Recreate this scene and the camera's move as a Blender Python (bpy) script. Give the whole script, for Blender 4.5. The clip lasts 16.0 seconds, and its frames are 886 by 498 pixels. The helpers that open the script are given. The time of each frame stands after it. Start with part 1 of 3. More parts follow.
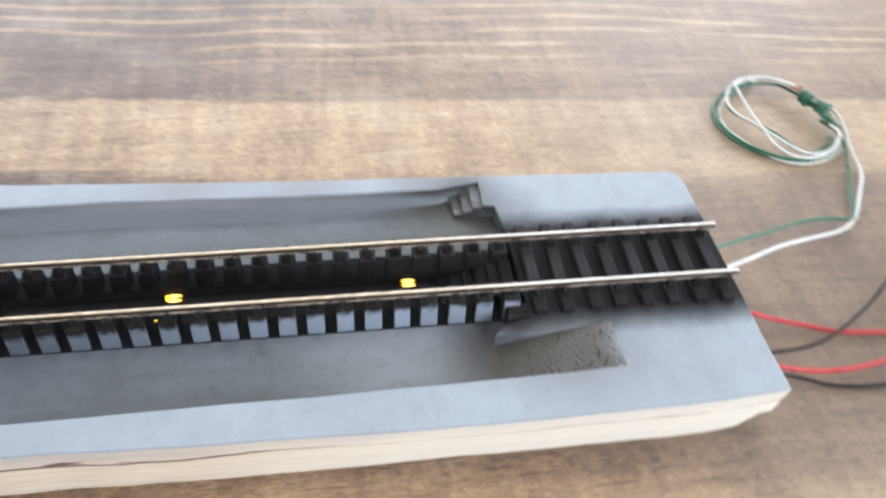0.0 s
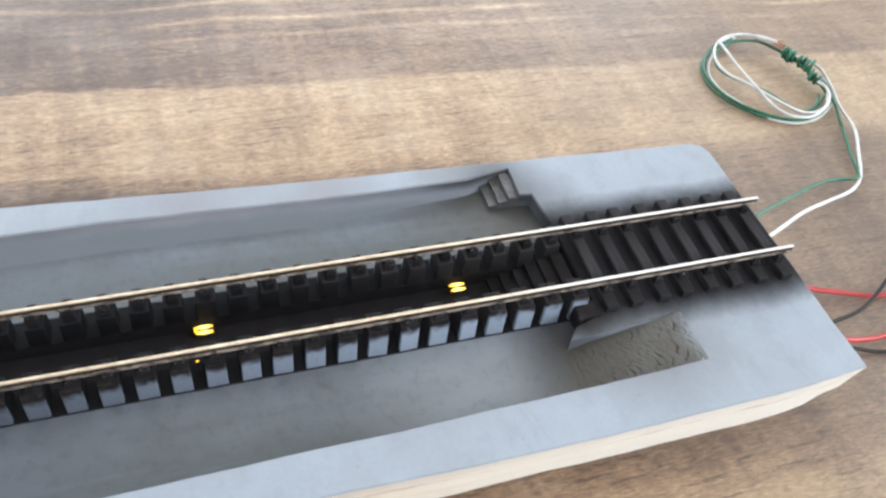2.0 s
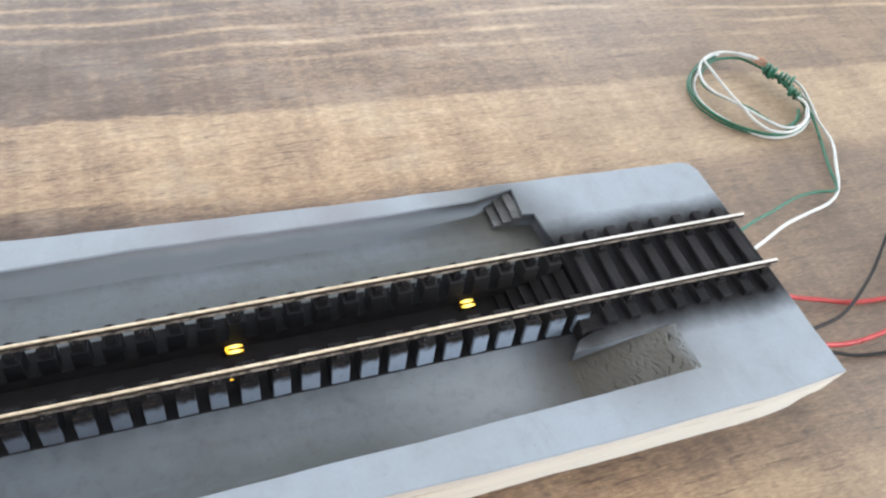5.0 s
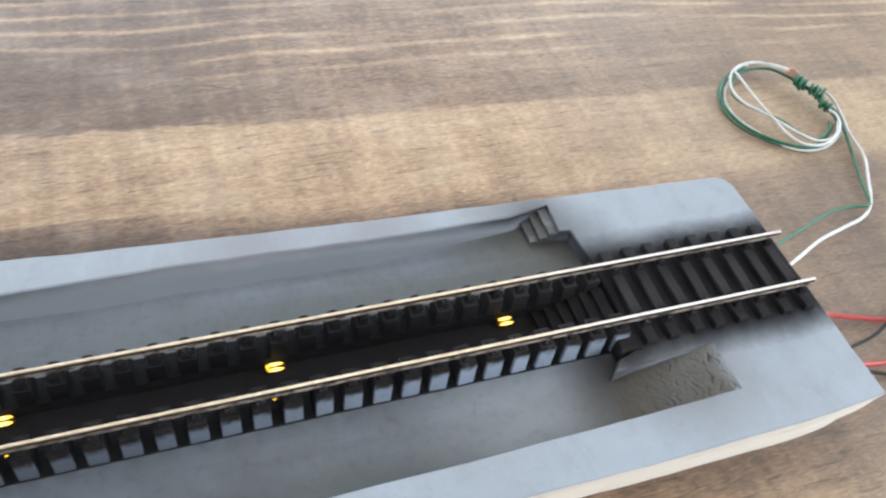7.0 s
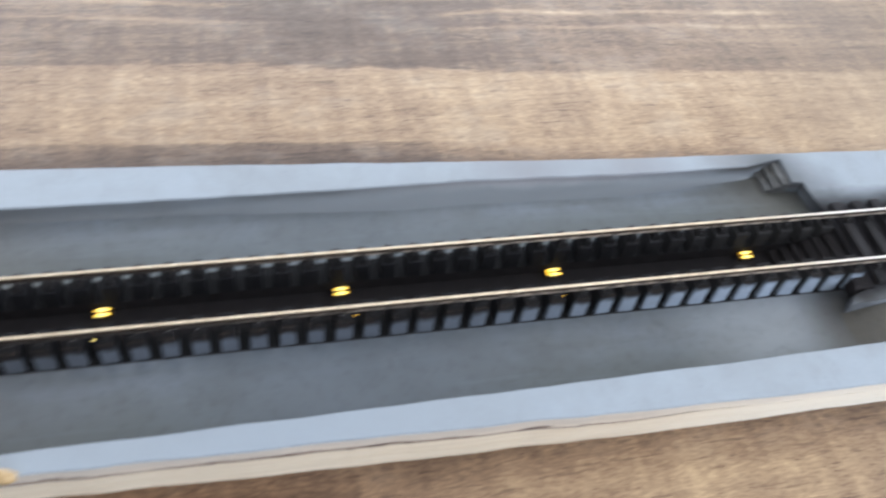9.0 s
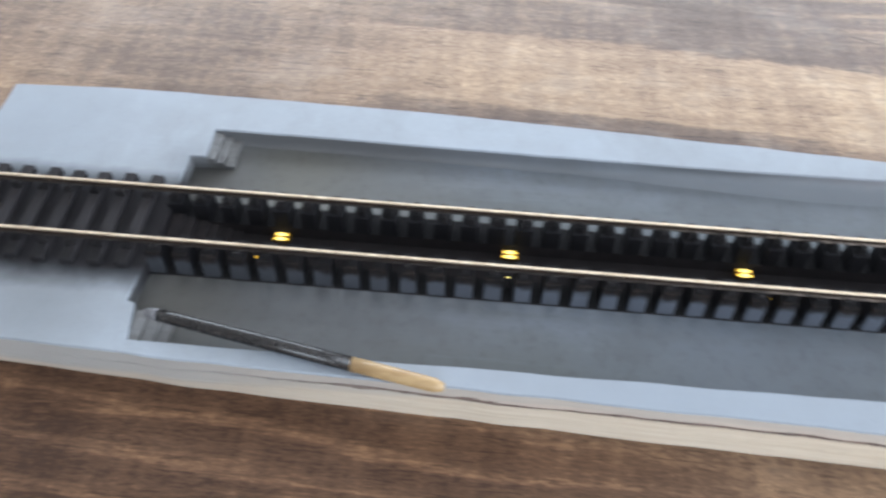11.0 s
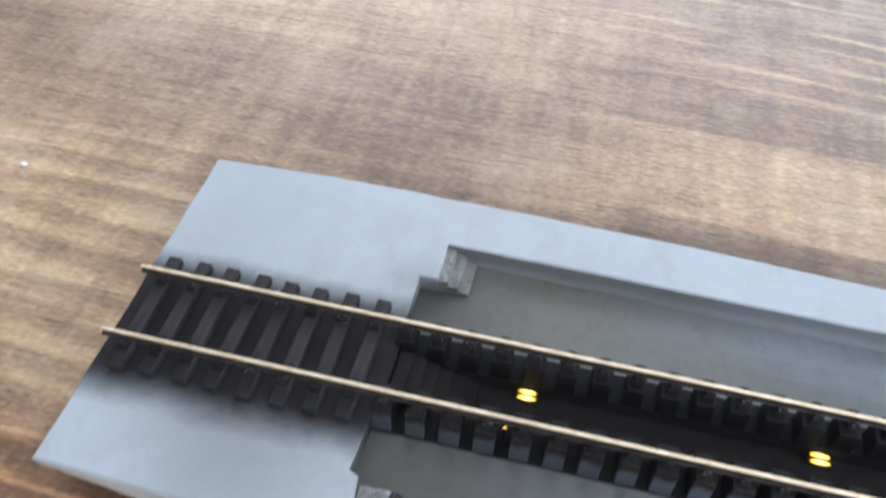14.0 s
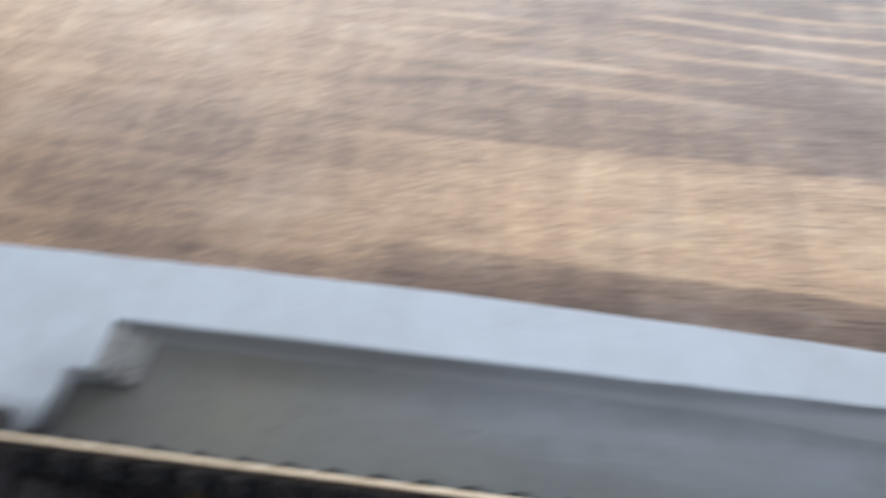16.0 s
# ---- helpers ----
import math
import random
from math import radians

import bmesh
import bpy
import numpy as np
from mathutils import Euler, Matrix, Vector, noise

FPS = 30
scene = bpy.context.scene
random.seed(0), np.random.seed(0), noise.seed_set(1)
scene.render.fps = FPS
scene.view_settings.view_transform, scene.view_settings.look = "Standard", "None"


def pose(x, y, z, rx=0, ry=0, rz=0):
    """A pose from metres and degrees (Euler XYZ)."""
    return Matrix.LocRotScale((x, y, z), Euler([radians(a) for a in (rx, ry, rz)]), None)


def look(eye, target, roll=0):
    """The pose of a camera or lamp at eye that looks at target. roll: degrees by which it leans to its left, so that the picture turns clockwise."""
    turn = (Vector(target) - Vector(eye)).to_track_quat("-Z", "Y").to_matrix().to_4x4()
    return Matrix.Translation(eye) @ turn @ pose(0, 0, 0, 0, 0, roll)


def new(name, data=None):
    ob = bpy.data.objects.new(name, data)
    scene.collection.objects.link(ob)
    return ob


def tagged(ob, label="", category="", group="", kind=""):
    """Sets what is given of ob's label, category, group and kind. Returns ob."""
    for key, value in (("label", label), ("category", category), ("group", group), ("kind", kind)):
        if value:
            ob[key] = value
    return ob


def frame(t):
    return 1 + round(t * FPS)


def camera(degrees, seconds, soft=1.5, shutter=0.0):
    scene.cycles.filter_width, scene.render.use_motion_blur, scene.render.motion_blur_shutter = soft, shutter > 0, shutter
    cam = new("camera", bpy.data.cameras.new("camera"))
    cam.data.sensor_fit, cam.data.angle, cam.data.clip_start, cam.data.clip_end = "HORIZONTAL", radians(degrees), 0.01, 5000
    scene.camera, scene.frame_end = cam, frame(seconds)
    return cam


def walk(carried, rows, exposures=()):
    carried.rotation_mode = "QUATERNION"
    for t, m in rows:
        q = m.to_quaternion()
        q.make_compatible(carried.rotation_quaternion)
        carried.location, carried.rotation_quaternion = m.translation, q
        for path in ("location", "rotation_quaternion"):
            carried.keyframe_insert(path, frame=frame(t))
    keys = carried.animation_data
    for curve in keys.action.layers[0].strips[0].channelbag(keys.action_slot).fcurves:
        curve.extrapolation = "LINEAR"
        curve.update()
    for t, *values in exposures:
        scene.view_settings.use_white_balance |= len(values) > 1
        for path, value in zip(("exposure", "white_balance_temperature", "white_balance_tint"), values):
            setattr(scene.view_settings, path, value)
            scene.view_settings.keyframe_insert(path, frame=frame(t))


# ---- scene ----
cam = camera(56.13, 16.0, 2.3, 0.8)
S = 0.01  # the plan is in centimetres
PATH = [
    (-0.2, (11.647, -14.685, 17.552), (12.765, -0.420, 3.578), 0.84),
    (0, (10.200, -14.280, 17.688), (12.782, -0.553, 3.374), 4.18),
    (0.2, (8.753, -13.876, 17.824), (12.694, -0.840, 3.177), 7.51),
    (0.5, (7.500, -12.747, 18.084), (12.372, -0.213, 3.280), 9.33),
    (1, (6.636, -11.612, 16.831), (11.963, 0.556, 1.879), 9.47),
    (1.5, (6.437, -11.217, 16.261), (11.832, 0.668, 1.107), 10.18),
    (2, (6.225, -11.107, 16.995), (11.758, 0.955, 2.032), 10.17),
    (2.5, (5.708, -11.068, 17.117), (11.334, 1.057, 2.241), 9.92),
    (3, (5.321, -11.710, 18.052), (11.122, 0.425, 3.251), 9.95),
    (3.5, (5.060, -11.887, 18.326), (10.832, 0.279, 3.538), 9.90),
    (4, (5.313, -11.637, 18.315), (11.168, 0.570, 3.594), 9.76),
    (4.2, (5.296, -11.530, 18.320), (11.181, 0.616, 3.560), 10.00),
    (6.5, (5.085, -10.769, 18.705), (10.970, 0.822, 3.507), 10.99),
    (7, (4.484, -10.474, 18.720), (10.275, 1.245, 3.583), 10.95),
    (7.5, (3.750, -10.742, 18.777), (9.537, 0.475, 3.263), 12.13),
    (8, (2.989, -10.585, 18.978), (8.658, 0.643, 3.428), 12.29),
    (8.5, (1.424, -11.215, 18.711), (6.615, 0.316, 3.217), 11.20),
    (9, (-1.976, -12.472, 19.365), (2.267, -0.551, 3.877), 10.79),
    (9.5, (-3.161, -13.434, 19.274), (0.262, -1.145, 3.871), 9.26),
    (9.8, (-4.232, -13.665, 18.589), (-1.931, -1.133, 3.174), 7.10),
    (10, (-5.086, -13.721, 18.133), (-3.310, -1.040, 2.770), 6.35),
    (10.2, (-5.294, -13.708, 18.085), (-4.139, -0.969, 2.711), 4.92),
    (12.5, (-10.934, -11.584, 16.716), (-13.602, 0.822, 1.257), 2.06),
    (13, (-11.439, -10.873, 16.420), (-13.987, 1.321, 0.774), 3.06),
    (13.5, (-11.826, -10.417, 16.372), (-14.270, 1.809, 0.734), 3.34),
    (14, (-11.929, -9.120, 16.409), (-14.712, 3.781, 1.381), 1.89),
    (14.5, (-11.616, -7.759, 15.165), (-14.308, 5.007, 0.007), 1.30),
    (15, (-11.321, -6.261, 13.781), (-14.471, 6.875, -0.968), -0.02),
    (15.5, (-10.963, -5.214, 12.743), (-14.367, 7.667, -2.174), -0.58),
    (15.7, (-9.800, -5.020, 13.060), (-13.150, 7.850, -2.000), -1.10),
    (16, (-7.100, -4.680, 13.310), (-9.440, 8.850, -1.230), -1.90),
    (16.2, (-4.976, -4.390, 13.600), (-6.720, 9.460, -0.700), -2.45),
]
walk(cam, [(t, look(Vector(eye) * S, Vector(target) * S, roll)) for t, eye, target, roll in PATH], [(0, -0.45, 6480, 12), (1, -0.47, 6480, 11), (2.5, -0.47, 6480, 11), (3.3, -0.43, 6470, 10), (4.2, -0.50, 6460, 10), (6.5, -0.61, 6460, 10), (8, -0.57, 6400, 10.5), (9.5, -0.53, 6210, 11), (12.5, -0.45, 6180, 11), (13.5, -0.39, 6200, 11), (15, -0.46, 6230, 12), (16, -0.50, 6370, 12)])

# ---- light ----
world = bpy.data.worlds.new("sky")
scene.world = world
world.use_nodes = True
sky = world.node_tree.nodes.new("ShaderNodeTexSky")
sky.sky_type, sky.sun_disc, sky.sun_elevation, sky.sun_rotation = "NISHITA", False, radians(40), radians(60)
world.node_tree.links.new(sky.outputs[0], world.node_tree.nodes["Background"].inputs[0])
world.node_tree.nodes["Background"].inputs[1].default_value = 0.1


def window_light(name, at, target, w, h, watts, colour):
    lamp = bpy.data.lights.new(name, "AREA")
    lamp.shape, lamp.size, lamp.size_y, lamp.energy, lamp.color = "RECTANGLE", w, h, watts, colour
    new(name, lamp).matrix_world = look(at, target)


COOL = (0.87, 0.94, 1.0)
window_light("window_light_side", (1.98, -0.35, 0.75), (0, -0.35, 0.75), 1.7, 1.1, 52, COOL)
window_light("window_light_back", (0.05, 1.98, 0.90), (0.05, 0, 0.90), 3.4, 1.1, 105, COOL)
window_light("window_light_front", (0.95, -1.98, 0.72), (0.95, 0, 0.72), 1.5, 1.1, 50, COOL)

# ---- materials ----


def material(name, rough=0.6, metal=0.0, colour=None):
    m = bpy.data.materials.new(name)
    m.use_nodes = True
    b = m.node_tree.nodes["Principled BSDF"]
    b.inputs["Roughness"].default_value, b.inputs["Metallic"].default_value = rough, metal
    if colour:
        b.inputs["Base Color"].default_value = (*colour, 1)
    return m, m.node_tree, b


def put(tree, socket, value):
    if isinstance(value, (int, float)):
        socket.default_value = value
    elif isinstance(value, tuple):
        socket.default_value = value if len(value) == len(socket.default_value) else (*value, 1)
    else:
        tree.links.new(value, socket)


def coords(tree, scale=(1, 1, 1), turn=0.0, which="Object"):
    c = tree.nodes.new("ShaderNodeTexCoord")
    m = tree.nodes.new("ShaderNodeMapping")
    m.inputs["Scale"].default_value = scale
    m.inputs["Rotation"].default_value = (0, 0, radians(turn))
    tree.links.new(c.outputs[which], m.inputs["Vector"])
    return m.outputs[0]


def noisy(tree, vector, scale=1.0, detail=3.0, rough=0.55, distort=0.0):
    n = tree.nodes.new("ShaderNodeTexNoise")
    tree.links.new(vector, n.inputs["Vector"])
    n.inputs["Scale"].default_value, n.inputs["Detail"].default_value = scale, detail
    n.inputs["Roughness"].default_value, n.inputs["Distortion"].default_value = rough, distort
    return n.outputs[0]


def calc(tree, op, a, b=0.0, c=0.0):
    n = tree.nodes.new("ShaderNodeMath")
    n.operation = op
    for socket, value in zip(n.inputs, (a, b, c)):
        put(tree, socket, value)
    return n.outputs[0]


def span(tree, value, lo, hi, to_lo=0.0, to_hi=1.0):
    n = tree.nodes.new("ShaderNodeMapRange")
    n.interpolation_type = "SMOOTHSTEP"
    for socket, v in zip(n.inputs, (value, lo, hi, to_lo, to_hi)):
        put(tree, socket, v)
    return n.outputs[0]


def blend(tree, factor, a, b, mode="MIX"):
    n = tree.nodes.new("ShaderNodeMix")
    n.data_type, n.blend_type = "RGBA", mode
    put(tree, n.inputs[0], factor)
    put(tree, n.inputs[6], a)
    put(tree, n.inputs[7], b)
    return n.outputs[2]


def ramp(tree, value, stops):
    n = tree.nodes.new("ShaderNodeValToRGB")
    e = n.color_ramp.elements
    for k, (at, colour) in enumerate(stops):
        p = e[k] if k < 2 else e.new(at)
        p.position, p.color = at, (*colour, 1)
    tree.links.new(value, n.inputs[0])
    return n.outputs[0]


def axis_of(tree, vector, k):
    n = tree.nodes.new("ShaderNodeSeparateXYZ")
    tree.links.new(vector, n.inputs[0])
    return n.outputs[k]


def relief(tree, b, height, strength=0.3, depth=0.0005):
    n = tree.nodes.new("ShaderNodeBump")
    n.inputs["Strength"].default_value, n.inputs["Distance"].default_value = strength, depth
    tree.links.new(height, n.inputs["Height"])
    tree.links.new(n.outputs[0], b.inputs["Normal"])


def chance(tree):
    return tree.nodes.new("ShaderNodeObjectInfo").outputs["Random"]


def wood_table():
    m, t, b = material("stained_table_wood", 0.4)
    turn = 3.6
    flat = coords(t, (1, 1, 1), turn)
    y, x = axis_of(t, flat, 1), axis_of(t, flat, 0)
    sway = calc(t, "SUBTRACT", noisy(t, coords(t, (6, 10, 1), turn), 1, 2), 0.5)
    yy = calc(t, "ADD", y, calc(t, "MULTIPLY", sway, 0.014))
    fray = calc(t, "MULTIPLY", calc(t, "SUBTRACT", noisy(t, coords(t, (90, 500, 1), turn), 1, 2), 0.5), 0.006)
    edge = calc(t, "ADD", yy, fray)
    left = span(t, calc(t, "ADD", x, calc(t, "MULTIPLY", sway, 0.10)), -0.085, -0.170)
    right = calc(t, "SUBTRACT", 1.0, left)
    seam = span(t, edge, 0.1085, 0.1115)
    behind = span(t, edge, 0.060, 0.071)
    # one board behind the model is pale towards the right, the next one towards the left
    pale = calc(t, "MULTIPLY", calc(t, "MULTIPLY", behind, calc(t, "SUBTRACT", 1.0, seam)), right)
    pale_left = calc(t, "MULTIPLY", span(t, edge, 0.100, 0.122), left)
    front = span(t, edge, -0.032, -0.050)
    # light that grows towards the right is painted into the wood in front
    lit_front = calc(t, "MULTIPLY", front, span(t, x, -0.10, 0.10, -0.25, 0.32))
    streak = calc(t, "SUBTRACT", noisy(t, coords(t, (16, 230, 1), turn), 1, 4, 0.6), 0.5)
    # growth rings: thin pale lines behind, broad wavy ones beside the board's end
    phase = calc(t, "ADD", calc(t, "MULTIPLY", yy, 2 * math.pi / 0.0095), calc(t, "MULTIPLY", sway, 9.0))
    rings = calc(t, "POWER", calc(t, "ADD", calc(t, "MULTIPLY", calc(t, "SINE", phase), 0.5), 0.5), 5.0)
    back = calc(t, "MULTIPLY", span(t, edge, 0.118, 0.150), span(t, noisy(t, coords(t, (14, 40, 1), turn), 1, 2), 0.36, 0.6))
    wide = calc(t, "ADD", calc(t, "MULTIPLY", calc(t, "SINE", calc(t, "ADD", calc(t, "MULTIPLY", phase, 0.85), calc(t, "MULTIPLY", streak, 9.0))), 0.5), 0.5)
    beside = calc(t, "MULTIPLY", span(t, x, -0.165, -0.225), span(t, edge, 0.085, 0.03))
    near_rings = calc(t, "MULTIPLY", front, span(t, x, 0.03, -0.06))
    dim = calc(t, "MULTIPLY", calc(t, "MULTIPLY", seam, span(t, x, 0.10, 0.02)), span(t, x, -0.06, -0.02))
    fleck = calc(t, "SUBTRACT", noisy(t, coords(t, (330, 1500, 1), turn), 1, 4, 0.7), 0.5)
    mottle = calc(t, "SUBTRACT", noisy(t, coords(t, (360, 620, 1), turn - 3), 1, 5, 0.75, 0.6), 0.5)
    pores = span(t, noisy(t, coords(t, (260, 900, 1), turn + 2), 1, 3, 0.6), 0.62, 0.74)
    dashes = span(t, noisy(t, coords(t, (62, 760, 1), turn), 1, 3, 0.6), 0.595, 0.65)
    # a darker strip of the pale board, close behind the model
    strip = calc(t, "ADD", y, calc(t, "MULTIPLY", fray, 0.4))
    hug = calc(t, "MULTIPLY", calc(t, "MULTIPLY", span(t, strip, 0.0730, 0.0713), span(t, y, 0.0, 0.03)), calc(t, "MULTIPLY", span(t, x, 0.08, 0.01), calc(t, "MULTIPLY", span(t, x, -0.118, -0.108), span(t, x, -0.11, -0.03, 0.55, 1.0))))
    glints = span(t, noisy(t, coords(t, (420, 1000, 1), turn - 5), 1, 3, 0.6), 0.63, 0.76)
    ripple = calc(t, "SUBTRACT", noisy(t, coords(t, (150, 16, 1), turn + 6), 1, 3, 0.6, 0.4), 0.5)
    blotch = calc(t, "SUBTRACT", noisy(t, coords(t, (30, 42, 1), turn), 1, 4, 0.65), 0.5)
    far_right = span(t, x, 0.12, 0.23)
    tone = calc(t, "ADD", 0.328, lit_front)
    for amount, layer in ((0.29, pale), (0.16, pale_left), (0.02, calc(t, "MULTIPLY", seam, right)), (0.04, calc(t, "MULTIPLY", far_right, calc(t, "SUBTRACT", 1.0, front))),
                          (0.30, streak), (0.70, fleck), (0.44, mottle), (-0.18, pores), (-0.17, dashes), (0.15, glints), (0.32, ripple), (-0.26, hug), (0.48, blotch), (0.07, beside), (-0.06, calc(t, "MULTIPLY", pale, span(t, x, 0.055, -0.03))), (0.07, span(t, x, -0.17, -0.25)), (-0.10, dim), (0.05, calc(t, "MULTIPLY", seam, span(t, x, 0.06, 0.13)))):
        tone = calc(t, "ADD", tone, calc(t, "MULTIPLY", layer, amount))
    tone = calc(t, "ADD", tone, calc(t, "MULTIPLY", calc(t, "MULTIPLY", calc(t, "MULTIPLY", rings, back), right), 0.30))
    tone = calc(t, "ADD", tone, calc(t, "MULTIPLY", calc(t, "MULTIPLY", wide, beside), 0.17))
    tone = calc(t, "ADD", tone, calc(t, "MULTIPLY", calc(t, "MULTIPLY", calc(t, "POWER", wide, 5.0), near_rings), 0.22))
    warm = ramp(t, tone, [(0.0, (0.052, 0.028, 0.018)), (0.30, (0.155, 0.096, 0.063)), (0.52, (0.315, 0.203, 0.125)), (0.85, (0.625, 0.445, 0.270))])
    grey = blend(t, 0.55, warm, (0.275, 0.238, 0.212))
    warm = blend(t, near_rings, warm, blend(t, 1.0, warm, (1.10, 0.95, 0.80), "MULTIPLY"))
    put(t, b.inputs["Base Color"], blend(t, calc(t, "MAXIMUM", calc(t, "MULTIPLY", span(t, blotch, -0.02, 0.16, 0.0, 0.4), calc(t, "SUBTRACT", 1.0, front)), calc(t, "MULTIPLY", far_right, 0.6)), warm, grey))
    b.inputs["Specular IOR Level"].default_value = 0.4
    put(t, b.inputs["Roughness"], span(t, streak, -0.2, 0.2, 0.47, 0.38))
    relief(t, b, calc(t, "ADD", calc(t, "ADD", streak, mottle), calc(t, "MULTIPLY", fleck, 0.6)), 0.25, 0.0003)
    return m


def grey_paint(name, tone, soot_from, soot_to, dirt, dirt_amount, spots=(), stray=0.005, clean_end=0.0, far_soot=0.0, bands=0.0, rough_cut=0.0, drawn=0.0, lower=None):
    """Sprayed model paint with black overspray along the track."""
    m, t, b = material(name, 0.5)
    v = coords(t)
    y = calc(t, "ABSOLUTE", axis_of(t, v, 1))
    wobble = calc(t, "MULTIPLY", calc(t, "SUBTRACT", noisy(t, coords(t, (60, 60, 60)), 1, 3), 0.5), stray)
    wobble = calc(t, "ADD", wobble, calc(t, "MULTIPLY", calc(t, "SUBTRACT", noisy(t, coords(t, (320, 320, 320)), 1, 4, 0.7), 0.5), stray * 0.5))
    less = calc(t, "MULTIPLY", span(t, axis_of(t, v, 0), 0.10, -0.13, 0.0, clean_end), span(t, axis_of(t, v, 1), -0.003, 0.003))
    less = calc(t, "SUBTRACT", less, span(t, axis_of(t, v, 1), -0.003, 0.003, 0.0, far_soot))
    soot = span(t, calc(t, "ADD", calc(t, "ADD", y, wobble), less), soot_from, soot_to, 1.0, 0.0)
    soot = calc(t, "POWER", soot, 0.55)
    cloud = noisy(t, coords(t, (28, 45, 45)), 1, 4, 0.6)
    grain = noisy(t, coords(t, (900, 900, 900)), 1, 2)
    base = blend(t, span(t, cloud, 0.3, 0.75, 0.0, dirt_amount), tone, dirt)
    smudge = noisy(t, coords(t, (130, 75, 130)), 1, 5, 0.68, 0.4)
    base = blend(t, span(t, smudge, 0.46, 0.74, 0.0, 0.55 * dirt_amount), base, tuple(c * k for c, k in zip(tone, (0.60, 0.56, 0.50))))
    base = blend(t, span(t, smudge, 0.46, 0.28, 0.0, 0.30 * dirt_amount), base, tuple(min(1, c * 1.3) for c in tone))
    base = blend(t, calc(t, "MULTIPLY", grain, 0.22), base, tuple(c * 0.55 for c in tone))
    dust = span(t, noisy(t, coords(t, (520, 520, 520)), 1, 2, 0.5), 0.70, 0.76, 0.0, 0.18)
    base = blend(t, dust, base, tuple(c * 0.35 for c in tone))
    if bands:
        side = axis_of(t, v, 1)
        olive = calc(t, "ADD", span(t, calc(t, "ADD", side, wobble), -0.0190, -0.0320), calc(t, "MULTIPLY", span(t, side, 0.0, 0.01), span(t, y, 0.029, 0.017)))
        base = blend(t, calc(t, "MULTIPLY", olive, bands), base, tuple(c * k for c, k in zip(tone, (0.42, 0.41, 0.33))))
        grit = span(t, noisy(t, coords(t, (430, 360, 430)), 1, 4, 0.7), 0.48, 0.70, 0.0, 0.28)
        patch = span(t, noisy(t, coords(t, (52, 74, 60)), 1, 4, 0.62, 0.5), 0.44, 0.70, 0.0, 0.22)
    if drawn:
        swipe = noisy(t, coords(t, (14, 260, 60)), 1, 4, 0.6)
        base = blend(t, span(t, swipe, 0.47, 0.72, 0.0, drawn), base, tuple(c * k for c, k in zip(tone, (0.62, 0.58, 0.50))))
        base = blend(t, span(t, swipe, 0.47, 0.30, 0.0, 0.5 * drawn), base, tuple(min(1, c * 1.3) for c in tone))
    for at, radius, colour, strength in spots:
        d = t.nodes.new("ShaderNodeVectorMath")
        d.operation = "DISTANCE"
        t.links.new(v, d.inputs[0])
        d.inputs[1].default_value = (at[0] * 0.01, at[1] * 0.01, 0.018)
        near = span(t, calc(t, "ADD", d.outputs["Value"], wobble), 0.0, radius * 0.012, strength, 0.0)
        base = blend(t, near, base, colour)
    if bands:
        # grit and dirty patches over the whole floor
        base = blend(t, grit, base, blend(t, 1.0, base, (0.50, 0.48, 0.46), "MULTIPLY"))
        base = blend(t, patch, base, blend(t, 1.0, base, (0.60, 0.57, 0.53), "MULTIPLY"))
        base = blend(t, 1.0, base, (1.06, 1.06, 1.06), "MULTIPLY")
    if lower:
        # towards the foot the wall's colour darkens into the floor's, except at the left
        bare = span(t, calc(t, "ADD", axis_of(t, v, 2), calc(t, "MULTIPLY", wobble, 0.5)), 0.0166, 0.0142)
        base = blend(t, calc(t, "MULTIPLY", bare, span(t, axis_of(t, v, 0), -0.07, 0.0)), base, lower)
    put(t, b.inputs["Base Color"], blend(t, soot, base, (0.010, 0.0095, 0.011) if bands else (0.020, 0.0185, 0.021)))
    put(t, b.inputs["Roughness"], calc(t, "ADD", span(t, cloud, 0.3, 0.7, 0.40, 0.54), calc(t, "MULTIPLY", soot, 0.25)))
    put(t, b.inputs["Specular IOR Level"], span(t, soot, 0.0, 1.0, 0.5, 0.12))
    if rough_cut:
        chips = noisy(t, coords(t, (420, 130, 300)), 1, 4, 0.7)
        dug = span(t, noisy(t, coords(t, (700, 260, 700)), 1, 4, 0.7), 0.5, 0.68, 0.0, 0.55)
        darker = blend(t, dug, b.inputs["Base Color"].links[0].from_socket, (0.05, 0.046, 0.042))
        put(t, b.inputs["Base Color"], darker)
        relief(t, b, chips, rough_cut, 0.0012)
    else:
        relief(t, b, grain, 0.18, 0.0002)
    return m


def mottled(name, a, b_colour, scale, rough, metal=0.0, bump=0.2, stretch=(1, 1, 1), spread=0.0, shine=0.5):
    m, t, b = material(name, rough, metal)
    b.inputs["Specular IOR Level"].default_value = shine
    n = noisy(t, coords(t, stretch), scale, 4, 0.6)
    colour = blend(t, span(t, n, 0.32, 0.68), a, b_colour)
    if spread:
        colour = blend(t, calc(t, "MULTIPLY", chance(t), spread), colour, tuple(0.4 * c for c in a))
    put(t, b.inputs["Base Color"], colour)
    put(t, b.inputs["Roughness"], span(t, n, 0.3, 0.7, rough - 0.08, rough + 0.1))
    relief(t, b, n, bump, 0.0002)
    return m


